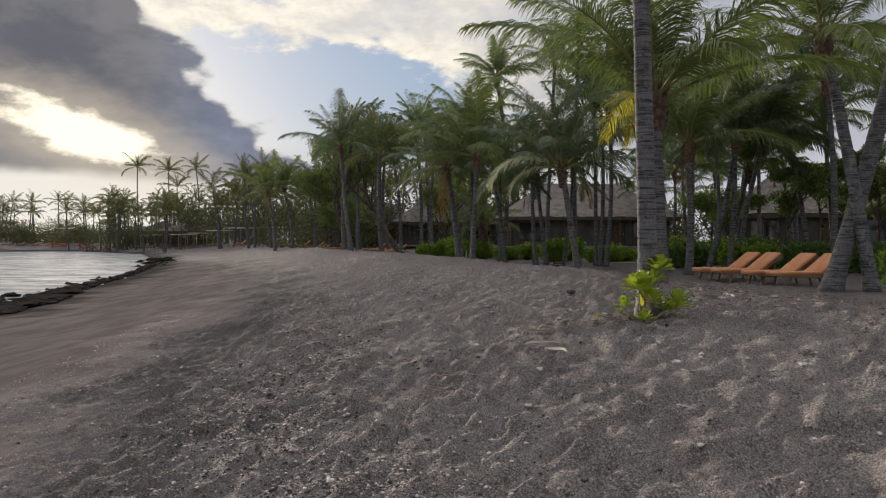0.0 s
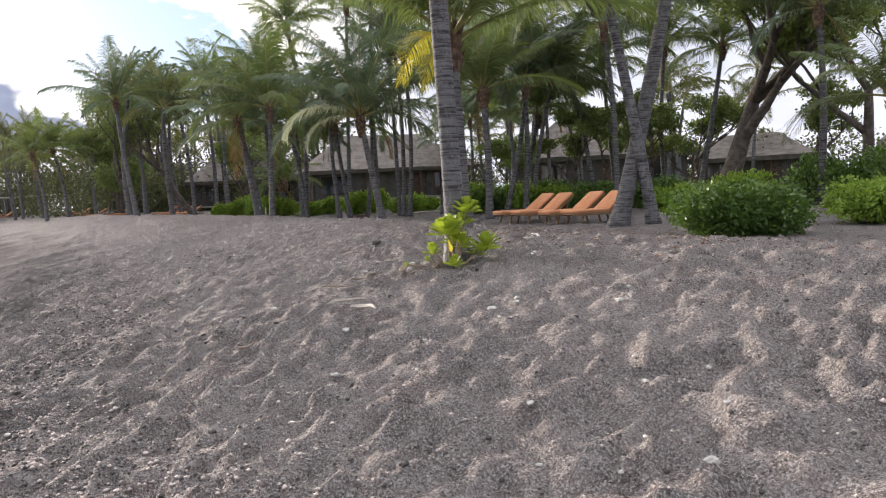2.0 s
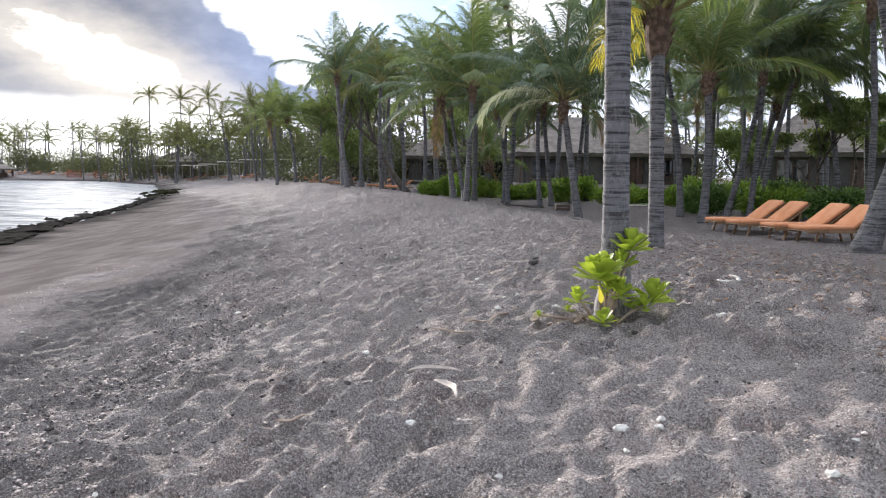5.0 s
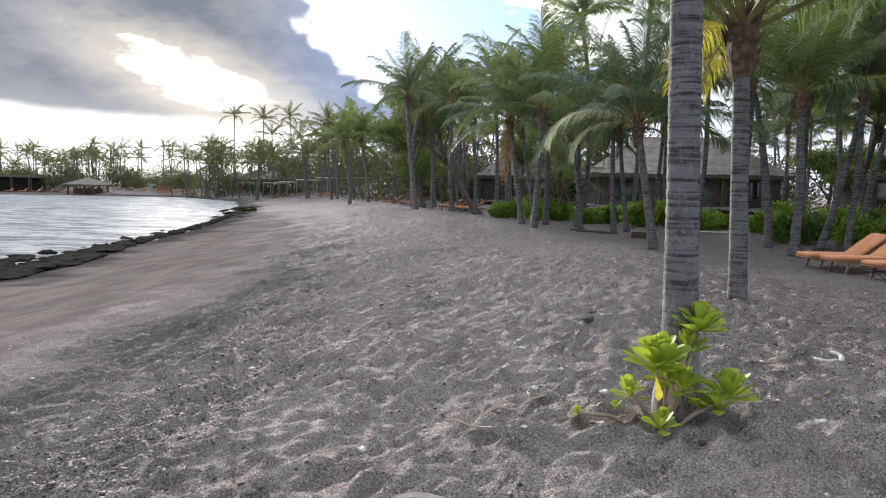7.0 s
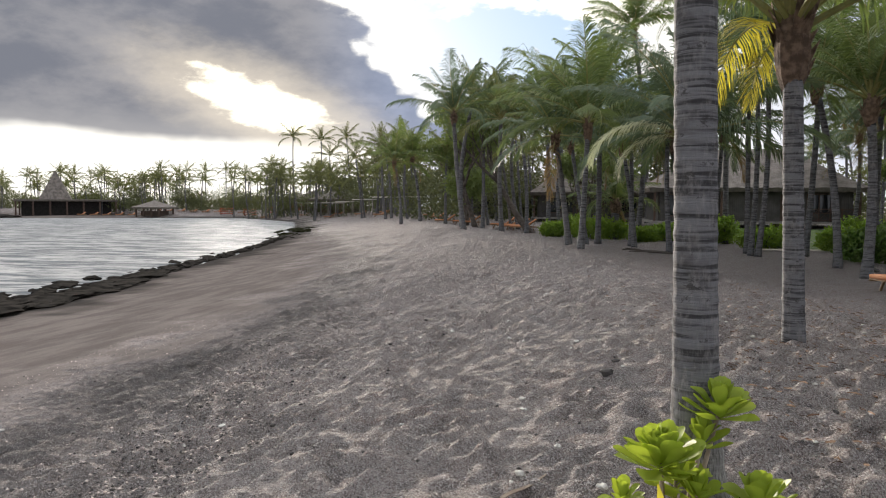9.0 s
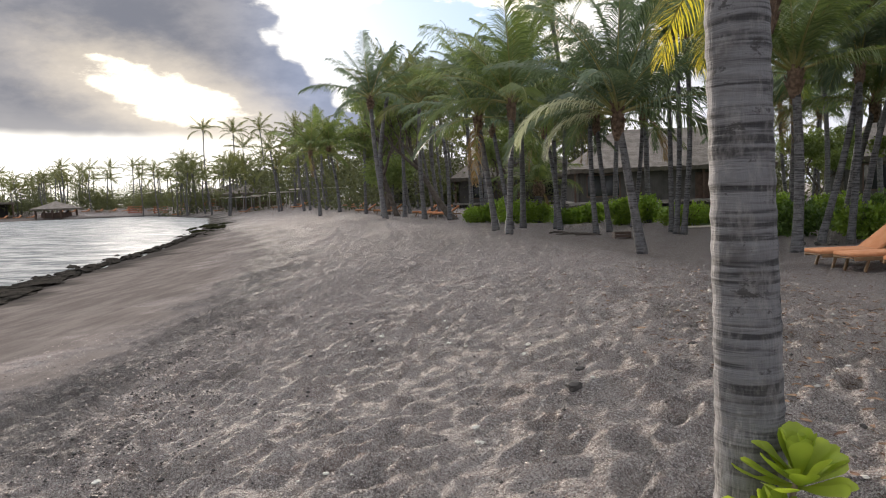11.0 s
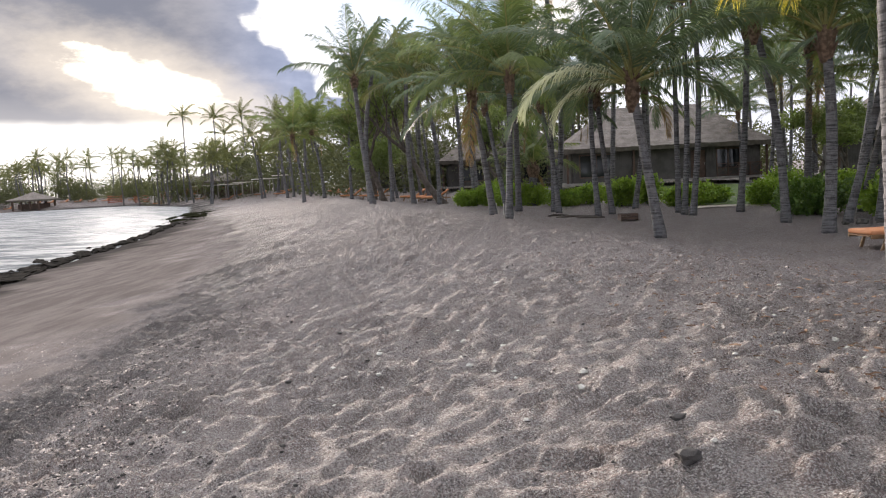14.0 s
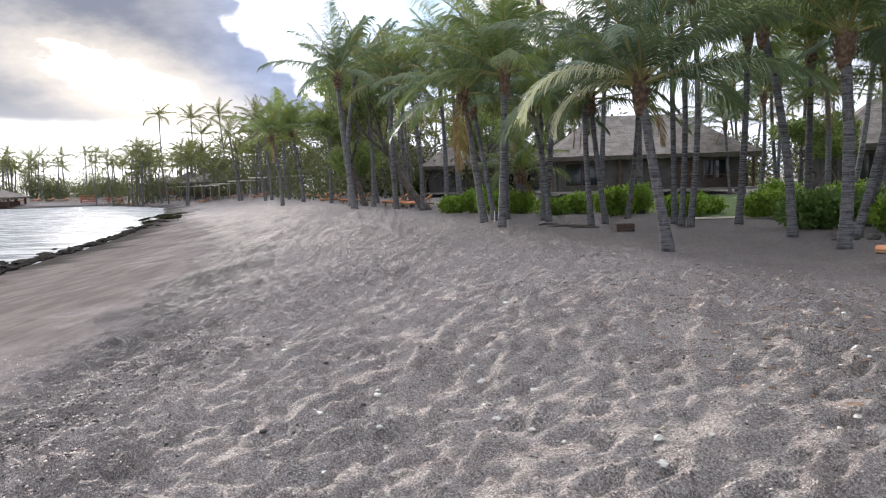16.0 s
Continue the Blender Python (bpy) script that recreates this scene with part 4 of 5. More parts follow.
leafy_tree(17.5, 29.5, (0.1, 0.1, 1), 1.9, 0.11, 3, 6500, 0.13, 0.5, 17, "small leafy tree among the palms")
leafy_tree(20.5, 30.0, (-0.1, 0.1, 1), 2.0, 0.11, 3, 6500, 0.13, 0.55, 18, "small leafy tree among the palms")
leafy_tree(24.0, 27.0, (0.1, 0.1, 1), 2.0, 0.12, 3, 6500, 0.14, 0.55, 19, "small leafy tree beside the garden lawn")
leafy_tree(22.0, 33.0, (0.1, 0.1, 1), 2.2, 0.12, 3, 6500, 0.14, 0.6, 22, "small leafy tree among the palms")


def shrub(x, y, radii, leaves, leaf, mat, seed, label, category="shrub", group="", name="shrub"):
    rng = random.Random(seed)
    z = gz(x, y)
    top = thing(name, pose(x, y, z), label, category, group)
    blobs = [((rng.uniform(-0.55, 0.55) * radii[0], rng.uniform(-0.55, 0.55) * radii[1], radii[2] * rng.uniform(0.35, 0.62)),
              (radii[0] * rng.uniform(0.35, 0.55), radii[1] * rng.uniform(0.35, 0.55), radii[2] * rng.uniform(0.32, 0.45))) for _ in range(9)]
    blobs.append(((0, 0, radii[2] * 0.4), (radii[0] * 0.85, radii[1] * 0.85, radii[2] * 0.42)))
    part("foliage", leaf_cloud(blobs, leaves, leaf, mat, seed), top)
    for k in range(6):
        a = rng.uniform(0, 6.28)
        tv, tf = tube([(0.1 * math.cos(a), 0.1 * math.sin(a), -0.1), (radii[0] * 0.3 * math.cos(a), radii[1] * 0.3 * math.sin(a), radii[2] * 0.35), (radii[0] * 0.6 * math.cos(a), radii[1] * 0.6 * math.sin(a), radii[2] * 0.75)], [0.03, 0.022, 0.01], 5)
        part("stem", as_mesh("stem", tv, tf, [WOODBARK]), top)
    return top


BIG = "broad dark green rounded beach shrub on the sand"
shrub(8.6, 12.1, (1.25, 1.0, 1.0), 17000, 0.085, SHRUB, 1, BIG)
shrub(12.6, 12.9, (1.2, 1.0, 0.9), 9000, 0.09, HEDGE, 2, "bright green garden shrub beside a lawn")
for k, (x, y, rx, ry_, rz_) in enumerate(((12.2, 29.2, 1.3, 1, 1.1), (13.4, 27.0, 1.2, 1, 1.1), (15.2, 25.6, 1.4, 1, 1.2), (16.6, 22.6, 1.5, 1, 1.2), (18.6, 20.8, 1.6, 1.2, 1.6),
                                          (20.5, 19.5, 1.8, 1.4, 1.9), (14.5, 23.5, 1.0, 0.8, 0.9), (10.6, 31.4, 1.2, 1, 1.1), (14.0, 32.0, 1.5, 1, 1.4), (24.0, 23.0, 2, 1.5, 2.0))):
    shrub(x, y, (rx, ry_, rz_), 4500, 0.15, (SHRUB, HEDGE)[k % 3 == 0], 20 + k, "leafy green shrub in the garden behind the beach", group="garden shrubs")
for k in range(2, 15):
    x = -3.4 + 1.2 * k
    y = 49.5 - 0.95 * k + 1.1 * math.sin(3 * k)
    shrub(x, y, (1.0 + 0.25 * math.sin(2 * k), 0.7, 1.1 + 0.3 * math.sin(5 * k)), 3400, 0.13, HEDGE, 50 + k, "bright green low hedge plant before the houses", "hedge", "hedge before the houses", "hedge_plant")


def undergrowth():
    """Dark woods and undergrowth that close the view behind the palms."""
    rng = random.Random(3)
    blobs = []
    for k in range(130):
        y = rng.uniform(70, 165)
        x = float(np.interp(y, CREST_Y, CREST_X)) + rng.uniform(9, 45)
        blobs.append(((x, y, gz(x, y) + rng.uniform(0.5, 5.6)), (rng.uniform(2, 4), rng.uniform(2, 4), rng.uniform(1.4, 2.8))))
    for k in range(90):
        s = rng.random()
        x, y = -78 - 130 * s, 178 - 12 * math.sin(math.pi * min(1, s * 1.6)) + rng.uniform(0, 30)
        blobs.append(((x, y, 1.0 + rng.uniform(0.5, 5.2)), (rng.uniform(2, 5), rng.uniform(2, 4), rng.uniform(1.5, 3.0))))
    for k in range(110):
        s = rng.random()
        x, y = -58 - 150 * s, 172 - 12 * math.sin(math.pi * min(1, s * 1.6)) + rng.uniform(2, 22)
        blobs.append(((x, y, 1.0 + rng.uniform(0.4, 2.4)), (rng.uniform(2.5, 5), rng.uniform(2, 4), rng.uniform(1.2, 2.2))))
    tagged(new("far_woods", leaf_cloud(blobs, 190000, 0.36, WOODS, 4, shell=0.3)), "distant dark green woods behind the bay", "woods", kind="stuff")
    blobs = []
    for k in range(70):
        x = rng.uniform(-12, 60)
        y = 82 - 0.25 * max(x, 0) + rng.uniform(0, 14)
        blobs.append(((x, y, rng.uniform(1.0, 5.5)), (rng.uniform(2, 4), rng.uniform(2, 3), rng.uniform(1.5, 2.6))))
    for k in range(40):
        x = rng.uniform(24, 60)
        y = 66 - 0.9 * (x - 24) + rng.uniform(0, 12)
        blobs.append(((x, y, rng.uniform(0.5, 3.5)), (rng.uniform(1.5, 3), rng.uniform(2, 3), rng.uniform(1.2, 2.2))))
    tagged(new("woods", leaf_cloud(blobs, 85000, 0.3, WOODS, 6)), "dark green woods behind the thatched houses", "woods", kind="stuff")


undergrowth()


# ---- houses ----
def hip_roof(length, width, rise, ridge, drop=0.32):
    """A thick thatched hip roof with a shaggy eave; its eave stands at z = 0."""
    verts, faces, index = [], [], []
    rng = random.Random(int(length * 10))
    outline = []
    corners = [(-length / 2, -width / 2), (length / 2, -width / 2), (length / 2, width / 2), (-length / 2, width / 2)]
    for (ax, ay), (bx, by) in zip(corners, corners[1:] + corners[:1]):
        n = max(4, int(math.hypot(bx - ax, by - ay) / 0.4))
        outline += [(ax + (bx - ax) * i / n, ay + (by - ay) * i / n) for i in range(n)]
    levels = 9
    for k in range(levels + 1):
        s = k / levels
        for x, y in outline:
            tx = max(-ridge / 2, min(ridge / 2, x))
            jig = rng.uniform(-0.03, 0.03)
            sag = 0.10 * math.sin(math.pi * s)
            verts.append((x + (tx - x) * s, y * (1 - s), rise * s - sag + jig * (1 - s)))
    n = len(outline)
    for k in range(levels):
        for i in range(n):
            j = (i + 1) % n
            faces.append((k * n + i, k * n + j, (k + 1) * n + j, (k + 1) * n + i))
            index.append(0)
    b = len(verts)
    for x, y in outline:
        verts.append((x * 0.985, y * 0.975, -drop + rng.uniform(-0.05, 0.05)))
    for i in range(n):
        j = (i + 1) % n
        faces.append((b + i, b + j, j, i))
        index.append(1)
    faces.append(tuple(reversed(range(b, b + n))))
    index.append(1)
    return as_mesh("roof", verts, faces, [THATCH, FRINGE], index)


def house(x, y, turn, length, width, wall, rise, label, windows=(), doors=(), floor=0.45, ridge=0.45):
    z = gz(x, y)
    h = thing("house", pose(x, y, z, 0, 0, turn), label, "house", "thatched houses")
    part("deck", boxes("deck", GREYWOOD, [((length - 0.4, width - 0.4, 0.16), (0, 0, floor - 0.08))], 0.02), h)
    for px in (-0.42, -0.14, 0.14, 0.42):
        part("pier", boxes("pier", STONE, [((0.4, 0.4, floor + 0.3), (px * length, -width / 2 + 0.6, floor / 2 - 0.3))]), h)
    wl, ww = length - 1.6, width - 1.6
    part("back_wall", boxes("wall", WALLWOOD, [((wl, 0.15, wall), (0, ww / 2, floor + wall / 2))]), h)
    for sx in (-1, 1):
        part("side_wall", boxes("wall", WALLWOOD, [((0.15, ww - 0.16, wall), (sx * (wl / 2 - 0.08), 0, floor + wall / 2))]), h)
    spans = sorted([(c - w / 2, c + w / 2, sill, top, "window") for c, w, sill, top in windows] + [(c - w / 2, c + w / 2, 0, 2.05, "door") for c, w in doors])
    at, rows = -wl / 2 + 0.16, []
    for a, b, sill, top, _ in spans:
        rows.append(((a - at, 0.15, wall), ((a + at) / 2, -ww / 2, floor + wall / 2)))
        if sill > 0:
            rows.append(((b - a, 0.15, sill), ((a + b) / 2, -ww / 2, floor + sill / 2)))
        rows.append(((b - a, 0.15, wall - top), ((a + b) / 2, -ww / 2, floor + (wall + top) / 2)))
        at = b
    end = wl / 2 - 0.16
    rows.append(((end - at, 0.15, wall), ((end + at) / 2, -ww / 2, floor + wall / 2)))
    for row in rows:
        part("wall_panel", boxes("wall", WALLWOOD, [row]), h)
    # added panel, coloured dark as the unlit room would look
    part("inner_wall", boxes("inner", SHADE_IN, [((wl - 0.4, 0.1, wall), (0, 0, floor + wall / 2))]), h, label="near-black panel standing in for room shade behind the windows")
    for a, b, sill, top, sort in spans:
        c, w, mid, tall = (a + b) / 2, b - a, floor + (sill + top) / 2, top - sill
        if sort == "window":
            win = part("window", boxes("window_frame", TRIM, [((0.09, 0.2, tall), (sx * (w / 2 - 0.045), 0, 0)) for sx in (-1, 1)] + [((w - 0.18, 0.2, 0.09), (0, 0, sz * (tall / 2 - 0.045))) for sz in (-1, 1)]
                       + [((0.06, 0.12, tall - 0.18), (0, 0, 0))]), h, Matrix.Translation((c, -ww / 2, mid)))
            for sx in (-1, 1):
                part("pane", boxes("pane", GLASS, [((w / 2 - 0.12, 0.02, tall - 0.18), (sx * (w / 4 - 0.01), 0.02, 0))]), win)
        else:
            door = part("door", boxes("door", TRIM, [((w - 0.04, 0.06, tall - 0.03), (0, 0.02, 0))] + [((w * 0.35, 0.03, tall * 0.36), (sx * w * 0.22, -0.025, sz * tall * 0.22)) for sx in (-1, 1) for sz in (-1, 1)], 0.008), h, Matrix.Translation((c, -ww / 2, mid)), "reddish dark wooden door")
            part("door_handle", boxes("door_handle", GREYWOOD, [((0.03, 0.07, 0.16), (w * 0.42, -0.05, 0))]), door)
    for sx in (-1, -0.33, 0.33, 1):
        part("post", boxes("post", TRIM, [((0.16, 0.16, wall), (sx * (length / 2 - 0.5), -width / 2 + 0.45, floor + wall / 2))], 0.015), h)
    part("roof", hip_roof(length, width, rise, length * ridge), h, Matrix.Translation((0, 0, floor + wall + 0.05)), "thick weathered grey thatch")
    return h


def railing(h, x0, x1, y, z):
    """A crossed lattice rail."""
    rows = [((x1 - x0, 0.06, 0.06), ((x0 + x1) / 2, y, z + s)) for s in (0.12, 0.95)]
    n = max(1, round((x1 - x0) / 0.85))
    w = (x1 - x0) / n
    for i in range(n):
        c = x0 + w * (i + 0.5)
        rows += [((0.04, 0.04, math.hypot(w, 0.83)), (c, y, z + 0.53), (0, s * math.degrees(math.atan2(w, 0.83)), 0)) for s in (-1, 1)]
    for i in range(n + 1):
        part("railing_post", boxes("railing_post", TRIM, [((0.08, 0.08, 1.0), (x0 + w * i, y, z + 0.5))]), h)
    part("railing", boxes("railing", TRIM, rows), h, label="dark crossed lattice railing")


h1 = house(12.7, 68.0, 3, 15.6, 9.6, 2.5, 3.2, "single-storey beach house, dark boards, thick grey thatched hip roof",
           windows=((-5.1, 2.6, 0.35, 2.1), (4.6, 1.8, 0.6, 2.1)), doors=((2.4, 1.1),), floor=0.5)
railing(h1, 3.7, 6.9, -4.3, 0.5)
h2 = house(29.0, 57.5, -14, 14.5, 9.5, 2.5, 3.1, "second thatched beach house with dark walls among trees", windows=((-4.2, 2.2, 0.4, 2.1), (3.5, 2.0, 0.4, 2.1)), doors=((0.0, 1.2),), floor=0.5)
h3 = house(40.5, 52.5, -38, 9.5, 8.0, 2.0, 1.9, "thatched house far behind the garden shrubs", windows=((-2.4, 1.8, 0.4, 1.8),), doors=((1.5, 1.2),), floor=0.25)
h4 = house(1.0, 82.0, 5, 13.5, 9.0, 2.4, 2.9, "thatched house with dark walls behind the palms", windows=((-3.6, 2.4, 0.4, 2.0), (2.5, 2.4, 0.4, 2.0)), doors=((0.0, 1.2),), floor=0.4)
h5 = house(-9.0, 92.0, 10, 12.0, 8.5, 2.3, 2.7, "low thatched house beyond the palm grove", windows=((-3, 2, 0.4, 2.0),), doors=((1.5, 1.2),), floor=0.4)
h6 = house(35.0, 31.0, -40, 5.0, 4.5, 2.1, 1.5, "small thatched garden hut on posts", doors=((0.0, 1.0),), floor=0.3)


def pavilion(x, y, size, wall, rise, label):
    p = thing("pavilion", pose(x, y, gz(x, y)), label, "pavilion", "far thatched pavilions")
    for sx in (-1, -0.33, 0.33, 1):
        for sy in (-1, 1):
            part("post", boxes("post", TRIM, [((0.3, 0.3, wall + 0.4), (sx * size * 0.42, sy * size * 0.4, wall / 2 - 0.2))]), p)
    part("counter", boxes("counter", TRIM, [((size * 0.7, size * 0.5, 1.1), (0, 0, 0.55))], 0.02), p)
    part("roof", hip_roof(size * 1.1, size * 1.05, rise, size * 0.06), p, Matrix.Translation((0, 0, wall)), "steep grey thatch")
    return p


hall = thing("beach_hall", pose(-124.5, 158.5, gz(-124.5, 158.5), 0, 0, 38), "large dark open hall with a steep pointed thatched roof", "hall")
part("roof", hip_roof(7.0, 6.8, 6.8, 0.4), hall, Matrix.Translation((-2.5, 0, 3.6)), "steep pointed grey thatch")
part("veranda_roof", boxes("veranda_roof", FRINGE, [((22, 11, 0.5), (0, 0, 3.4))], 0.1), hall)
for sx in range(-3, 4):
    for sy in (-1, 1):
        part("post", boxes("post", TRIM, [((0.35, 0.35, 3.8), (sx * 3.5, sy * 5.2, 1.5))]), hall)
# added solid block, its dark colour stands for shade under the roof
part("inner_wall", boxes("inner_wall", SHADE_IN, [((19, 7, 3.6), (0, 0, 1.6))]), hall, label="near-black block standing in for the hall's inner shade")
pavilion(-100, 157, 7, 2.0, 1.6, "small thatched beach pavilion at the far shore")
pavilion(-72, 174, 8, 2.4, 2.0, "thatched beach bar at the far shore")
pavilion(-60, 158, 9, 2.6, 2.2, "thatched beach bar under far palms")
pavilion(-48, 140, 9, 2.6, 2.2, "thatched beach bar under far palms")
for k in range(7):
    a = k / 6
    canopy = thing("canopy", pose(-58 + 34 * a, 146 - 44 * a, gz(-58 + 34 * a, 146 - 44 * a), 0, 0, -50), "pale flat shade canopy on thin posts far down the beach", "canopy", "far shade canopies")
    part("roof", boxes("canopy_roof", PALEWALL, [((4.2, 3.0, 0.12), (0, 0, 2.5))], 0.03), canopy)
    for sx in (-1, 1):
        for sy in (-1, 1):
            part("post", boxes("post", GREYWOOD, [((0.1, 0.1, 2.7), (sx * 2, sy * 1.4, 1.1))]), canopy)
for k in range(5):
    x, y = -86 + 5.5 * k, 164.5 + 1.2 * k
    stack = thing("beach_stand", pose(x, y, gz(x, y), 0, 0, 20), "red-orange beach stand with stacked boards on the far sand", "beach stand", "far beach stands")
    for j in range(4):
        part("board", boxes("board", REDSTUFF, [((3.0, 0.7, 0.18), (0.1 * math.sin(j * 3 + k), 0, 0.35 + 0.42 * j))], 0.05), stack)
    for sx in (-1, 1):
        part("post", boxes("post", TRIM, [((0.14, 0.14, 2.0), (sx * 1.35, 0.42, 0.9))]), stack)


# ---- sun loungers ----
def cushion(size, bevel=0.03):
    bm = bmesh.new()
    box(bm, size, bevel=bevel)
    return from_bm("cushion", bm, ORANGE, True)


def build_lounger(m, label, group):
    """Head towards +x, foot at -x; stands on z = 0."""
    l = thing("sun_lounger", m, label, "sun lounger", group)
    for sy in (-1, 1):
        part("side_rail", boxes("rail", TEAK, [((1.95, 0.045, 0.075), (0, sy * 0.32, 0.27))], 0.008), l)
    for k, x in enumerate((-0.96, -0.62, -0.28, 0.06, 0.4, 0.9)):
        part("slat", boxes("slat", TEAK, [((0.07, 0.6, 0.025), (x, 0, 0.285))], 0.004), l)
    for x, lean in ((-0.72, 18), (0.68, -18)):
        for sy in (-1, 1):
            part("leg", boxes("leg", TEAK, [((0.05, 0.045, 0.38), (x, sy * 0.30, 0.10), (0, lean, 0))], 0.008), l)
    part("seat_cushion", cushion((1.18, 0.66, 0.085)), l, pose(-0.40, 0, 0.345), "orange seat cushion")
    back = part("back_cushion", cushion((0.86, 0.66, 0.085)), l, pose(0.51, 0, 0.575, 0, -36, 0), "raised orange back cushion")
    for sy in (-1, 1):
        part("back_rail", boxes("back_rail", TEAK, [((0.86, 0.04, 0.04), (0, sy * 0.31, -0.075))]), back)
    part("back_prop", boxes("back_prop", TEAK, [((0.035, 0.5, 0.48), (0.72, 0, 0.49), (0, 14, 0))], 0.005), l)
    return l


near_lounger = build_lounger(pose(8.5, 21.9, gz(8.5, 21.9), 0, 0, 10), "teak sun lounger with orange cushions and raised backrest", "sun loungers on the terrace")
for x, y, a in ((8.75, 21.1, 12), (9.15, 19.9, 10), (9.45, 19.1, 13)):
    copy_thing(near_lounger, pose(x, y, gz(x, y), 0, 0, a))
for x, y, a in ((-5.6, 60.2, 12), (-4.9, 58.8, 8), (-4.2, 57.4, 10), (-3.6, 56.0, 6), (-10.0, 67.5, 15), (-9.2, 66.0, 10), (-12.2, 70.0, 14)):
    copy_thing(near_lounger, pose(x, y, gz(x, y), 0, 0, a))
for k in range(9):
    y = 84 + 8.2 * k
    x = float(np.interp(y, CREST_Y, CREST_X)) + 11 + 2.5 * math.sin(2.3 * k)
    copy_thing(near_lounger, pose(x, y, gz(x, y), 0, 0, 20 + 9 * math.sin(k)))
for k in range(14):
    x, y = -84 - 2.6 * k, 168.5 - 1.05 * k
    copy_thing(near_lounger, pose(x, y, gz(x, y), 0, 0, 60))


# ---- rocks along the water ----
def rock_mesh(size, seed, mat, detail=3):
    bm = bmesh.new()
    bmesh.ops.create_icosphere(bm, subdivisions=detail, radius=1.0)
    off = Vector((seed * 3.7, seed * 1.3, 0))
    for v in bm.verts:
        k = 1 + 0.65 * noise.fractal(v.co * 1.6 + off, 1.0, 2.0, 5) + 0.3 * noise.noise(v.co * 4.5 + off)
        v.co = Vector((v.co.x * size[0] * k, v.co.y * size[1] * k, v.co.z * size[2] * (0.6 + 0.5 * k)))
    return from_bm("rock", bm, mat, False)


def rocks():
    rng = random.Random(21)
    line = [(-13.6, 18), (-14.3, 22), (-16.0, 29), (-17.5, 35), (-19, 42), (-22, 54), (-25, 63), (-28.5, 73), (-31.5, 81), (-34.5, 90)]
    total = len(line) - 1
    for k in range(230):
        s = ((k + rng.random()) / 230) ** 1.4 * total
        i = min(int(s), total - 1)
        f = s - i
        x = line[i][0] + (line[i + 1][0] - line[i][0]) * f
        y = line[i][1] + (line[i + 1][1] - line[i][1]) * f
        wide = 1.5 if y < 27 else 0.8
        x += rng.gauss(-0.35 * wide, 0.45 * wide) + (0.0 if y < 60 else rng.uniform(-2, 2))
        big = (rng.uniform(0.3, 1.3) if y < 27 else rng.uniform(0.15, 0.7) * (1 if y < 70 else 2.4)) * (1, 0.4, 0.25)[k % 3]
        size = (big * rng.uniform(0.3, 0.6), big * rng.uniform(0.5, 1.1), rng.uniform(0.09, 0.22) * min(1, big + 0.2))
        z = max(gz(x, y), WATER_Z - 0.03)
        mossy = y > 66
        thing("rock_ledge", pose(x, y, z + 0.02, 0, 0, rng.uniform(-12, 28)), "wet olive algae-covered reef rock by the water" if mossy else "low jagged black lava rock at the waterline", "rock", "rocks along the waterline",
              data=rock_mesh(size, k, MOSS if mossy else REEF, 3 if y < 34 else 2))
    # the low unbroken ledge between the sand and the water
    for k in range(64):
        s = (k + rng.random()) / 64
        y = 18.5 + 44 * s ** 1.35
        x = float(np.interp(y, (18, 30, 36, 47, 62), (-12.8, -15.7, -17.2, -20.2, -24.6))) + rng.gauss(0, 0.35 if y < 30 else 0.2)
        near_end = y < 31
        size = (rng.uniform(0.3, 0.75) if near_end else rng.uniform(0.16, 0.32), rng.uniform(0.9, 1.6) if near_end else rng.uniform(0.6, 1.2), rng.uniform(0.08, 0.17))
        thing("rock_ledge", pose(x, y, max(gz(x, y), WATER_Z) + 0.03, 0, 0, rng.uniform(10, 26)), "low ragged black lava ledge along the wash", "rock", "rocks along the waterline", data=rock_mesh(size, 500 + k, REEF, 3))
    for k, (x, y, s) in enumerate(((-138, 146, 5), (-131, 143, 4), (-147, 148, 5), (-126, 141, 3))):
        thing("rock_ledge", pose(x, y, WATER_Z + 0.15, 0, 0, 20), "dark low rock spit on the far shore", "rock", "far rocks", data=rock_mesh((s, s * 0.5, 0.5), 200 + k, REEF, 3))


rocks()


# ---- the sprouting plant at the foot of the palm ----
def leaf_blade(length, width, cup):
    """A spoon-shaped leaf along +x."""
    verts, faces = [], []
    n = 9
    for i in range(n + 1):
        s = i / n
        w = width * (0.14 + 0.86 * min(1.0, s / 0.72) ** 1.2) * (1 if s < 0.72 else math.sqrt(max(0.03, 1 - ((s - 0.72) / 0.29) ** 2)))
        z = -0.45 * length * s * s * cup
        verts += [(length * s, -w / 2, z + 0.16 * w), (length * s, 0, z), (length * s, w / 2, z + 0.16 * w)]
    for i in range(n):
        a = i * 3
        faces += [(a, a + 3, a + 4, a + 1), (a + 1, a + 4, a + 5, a + 2)]
    return as_mesh("leaf", verts, faces, [SPROUT], smooth=True)


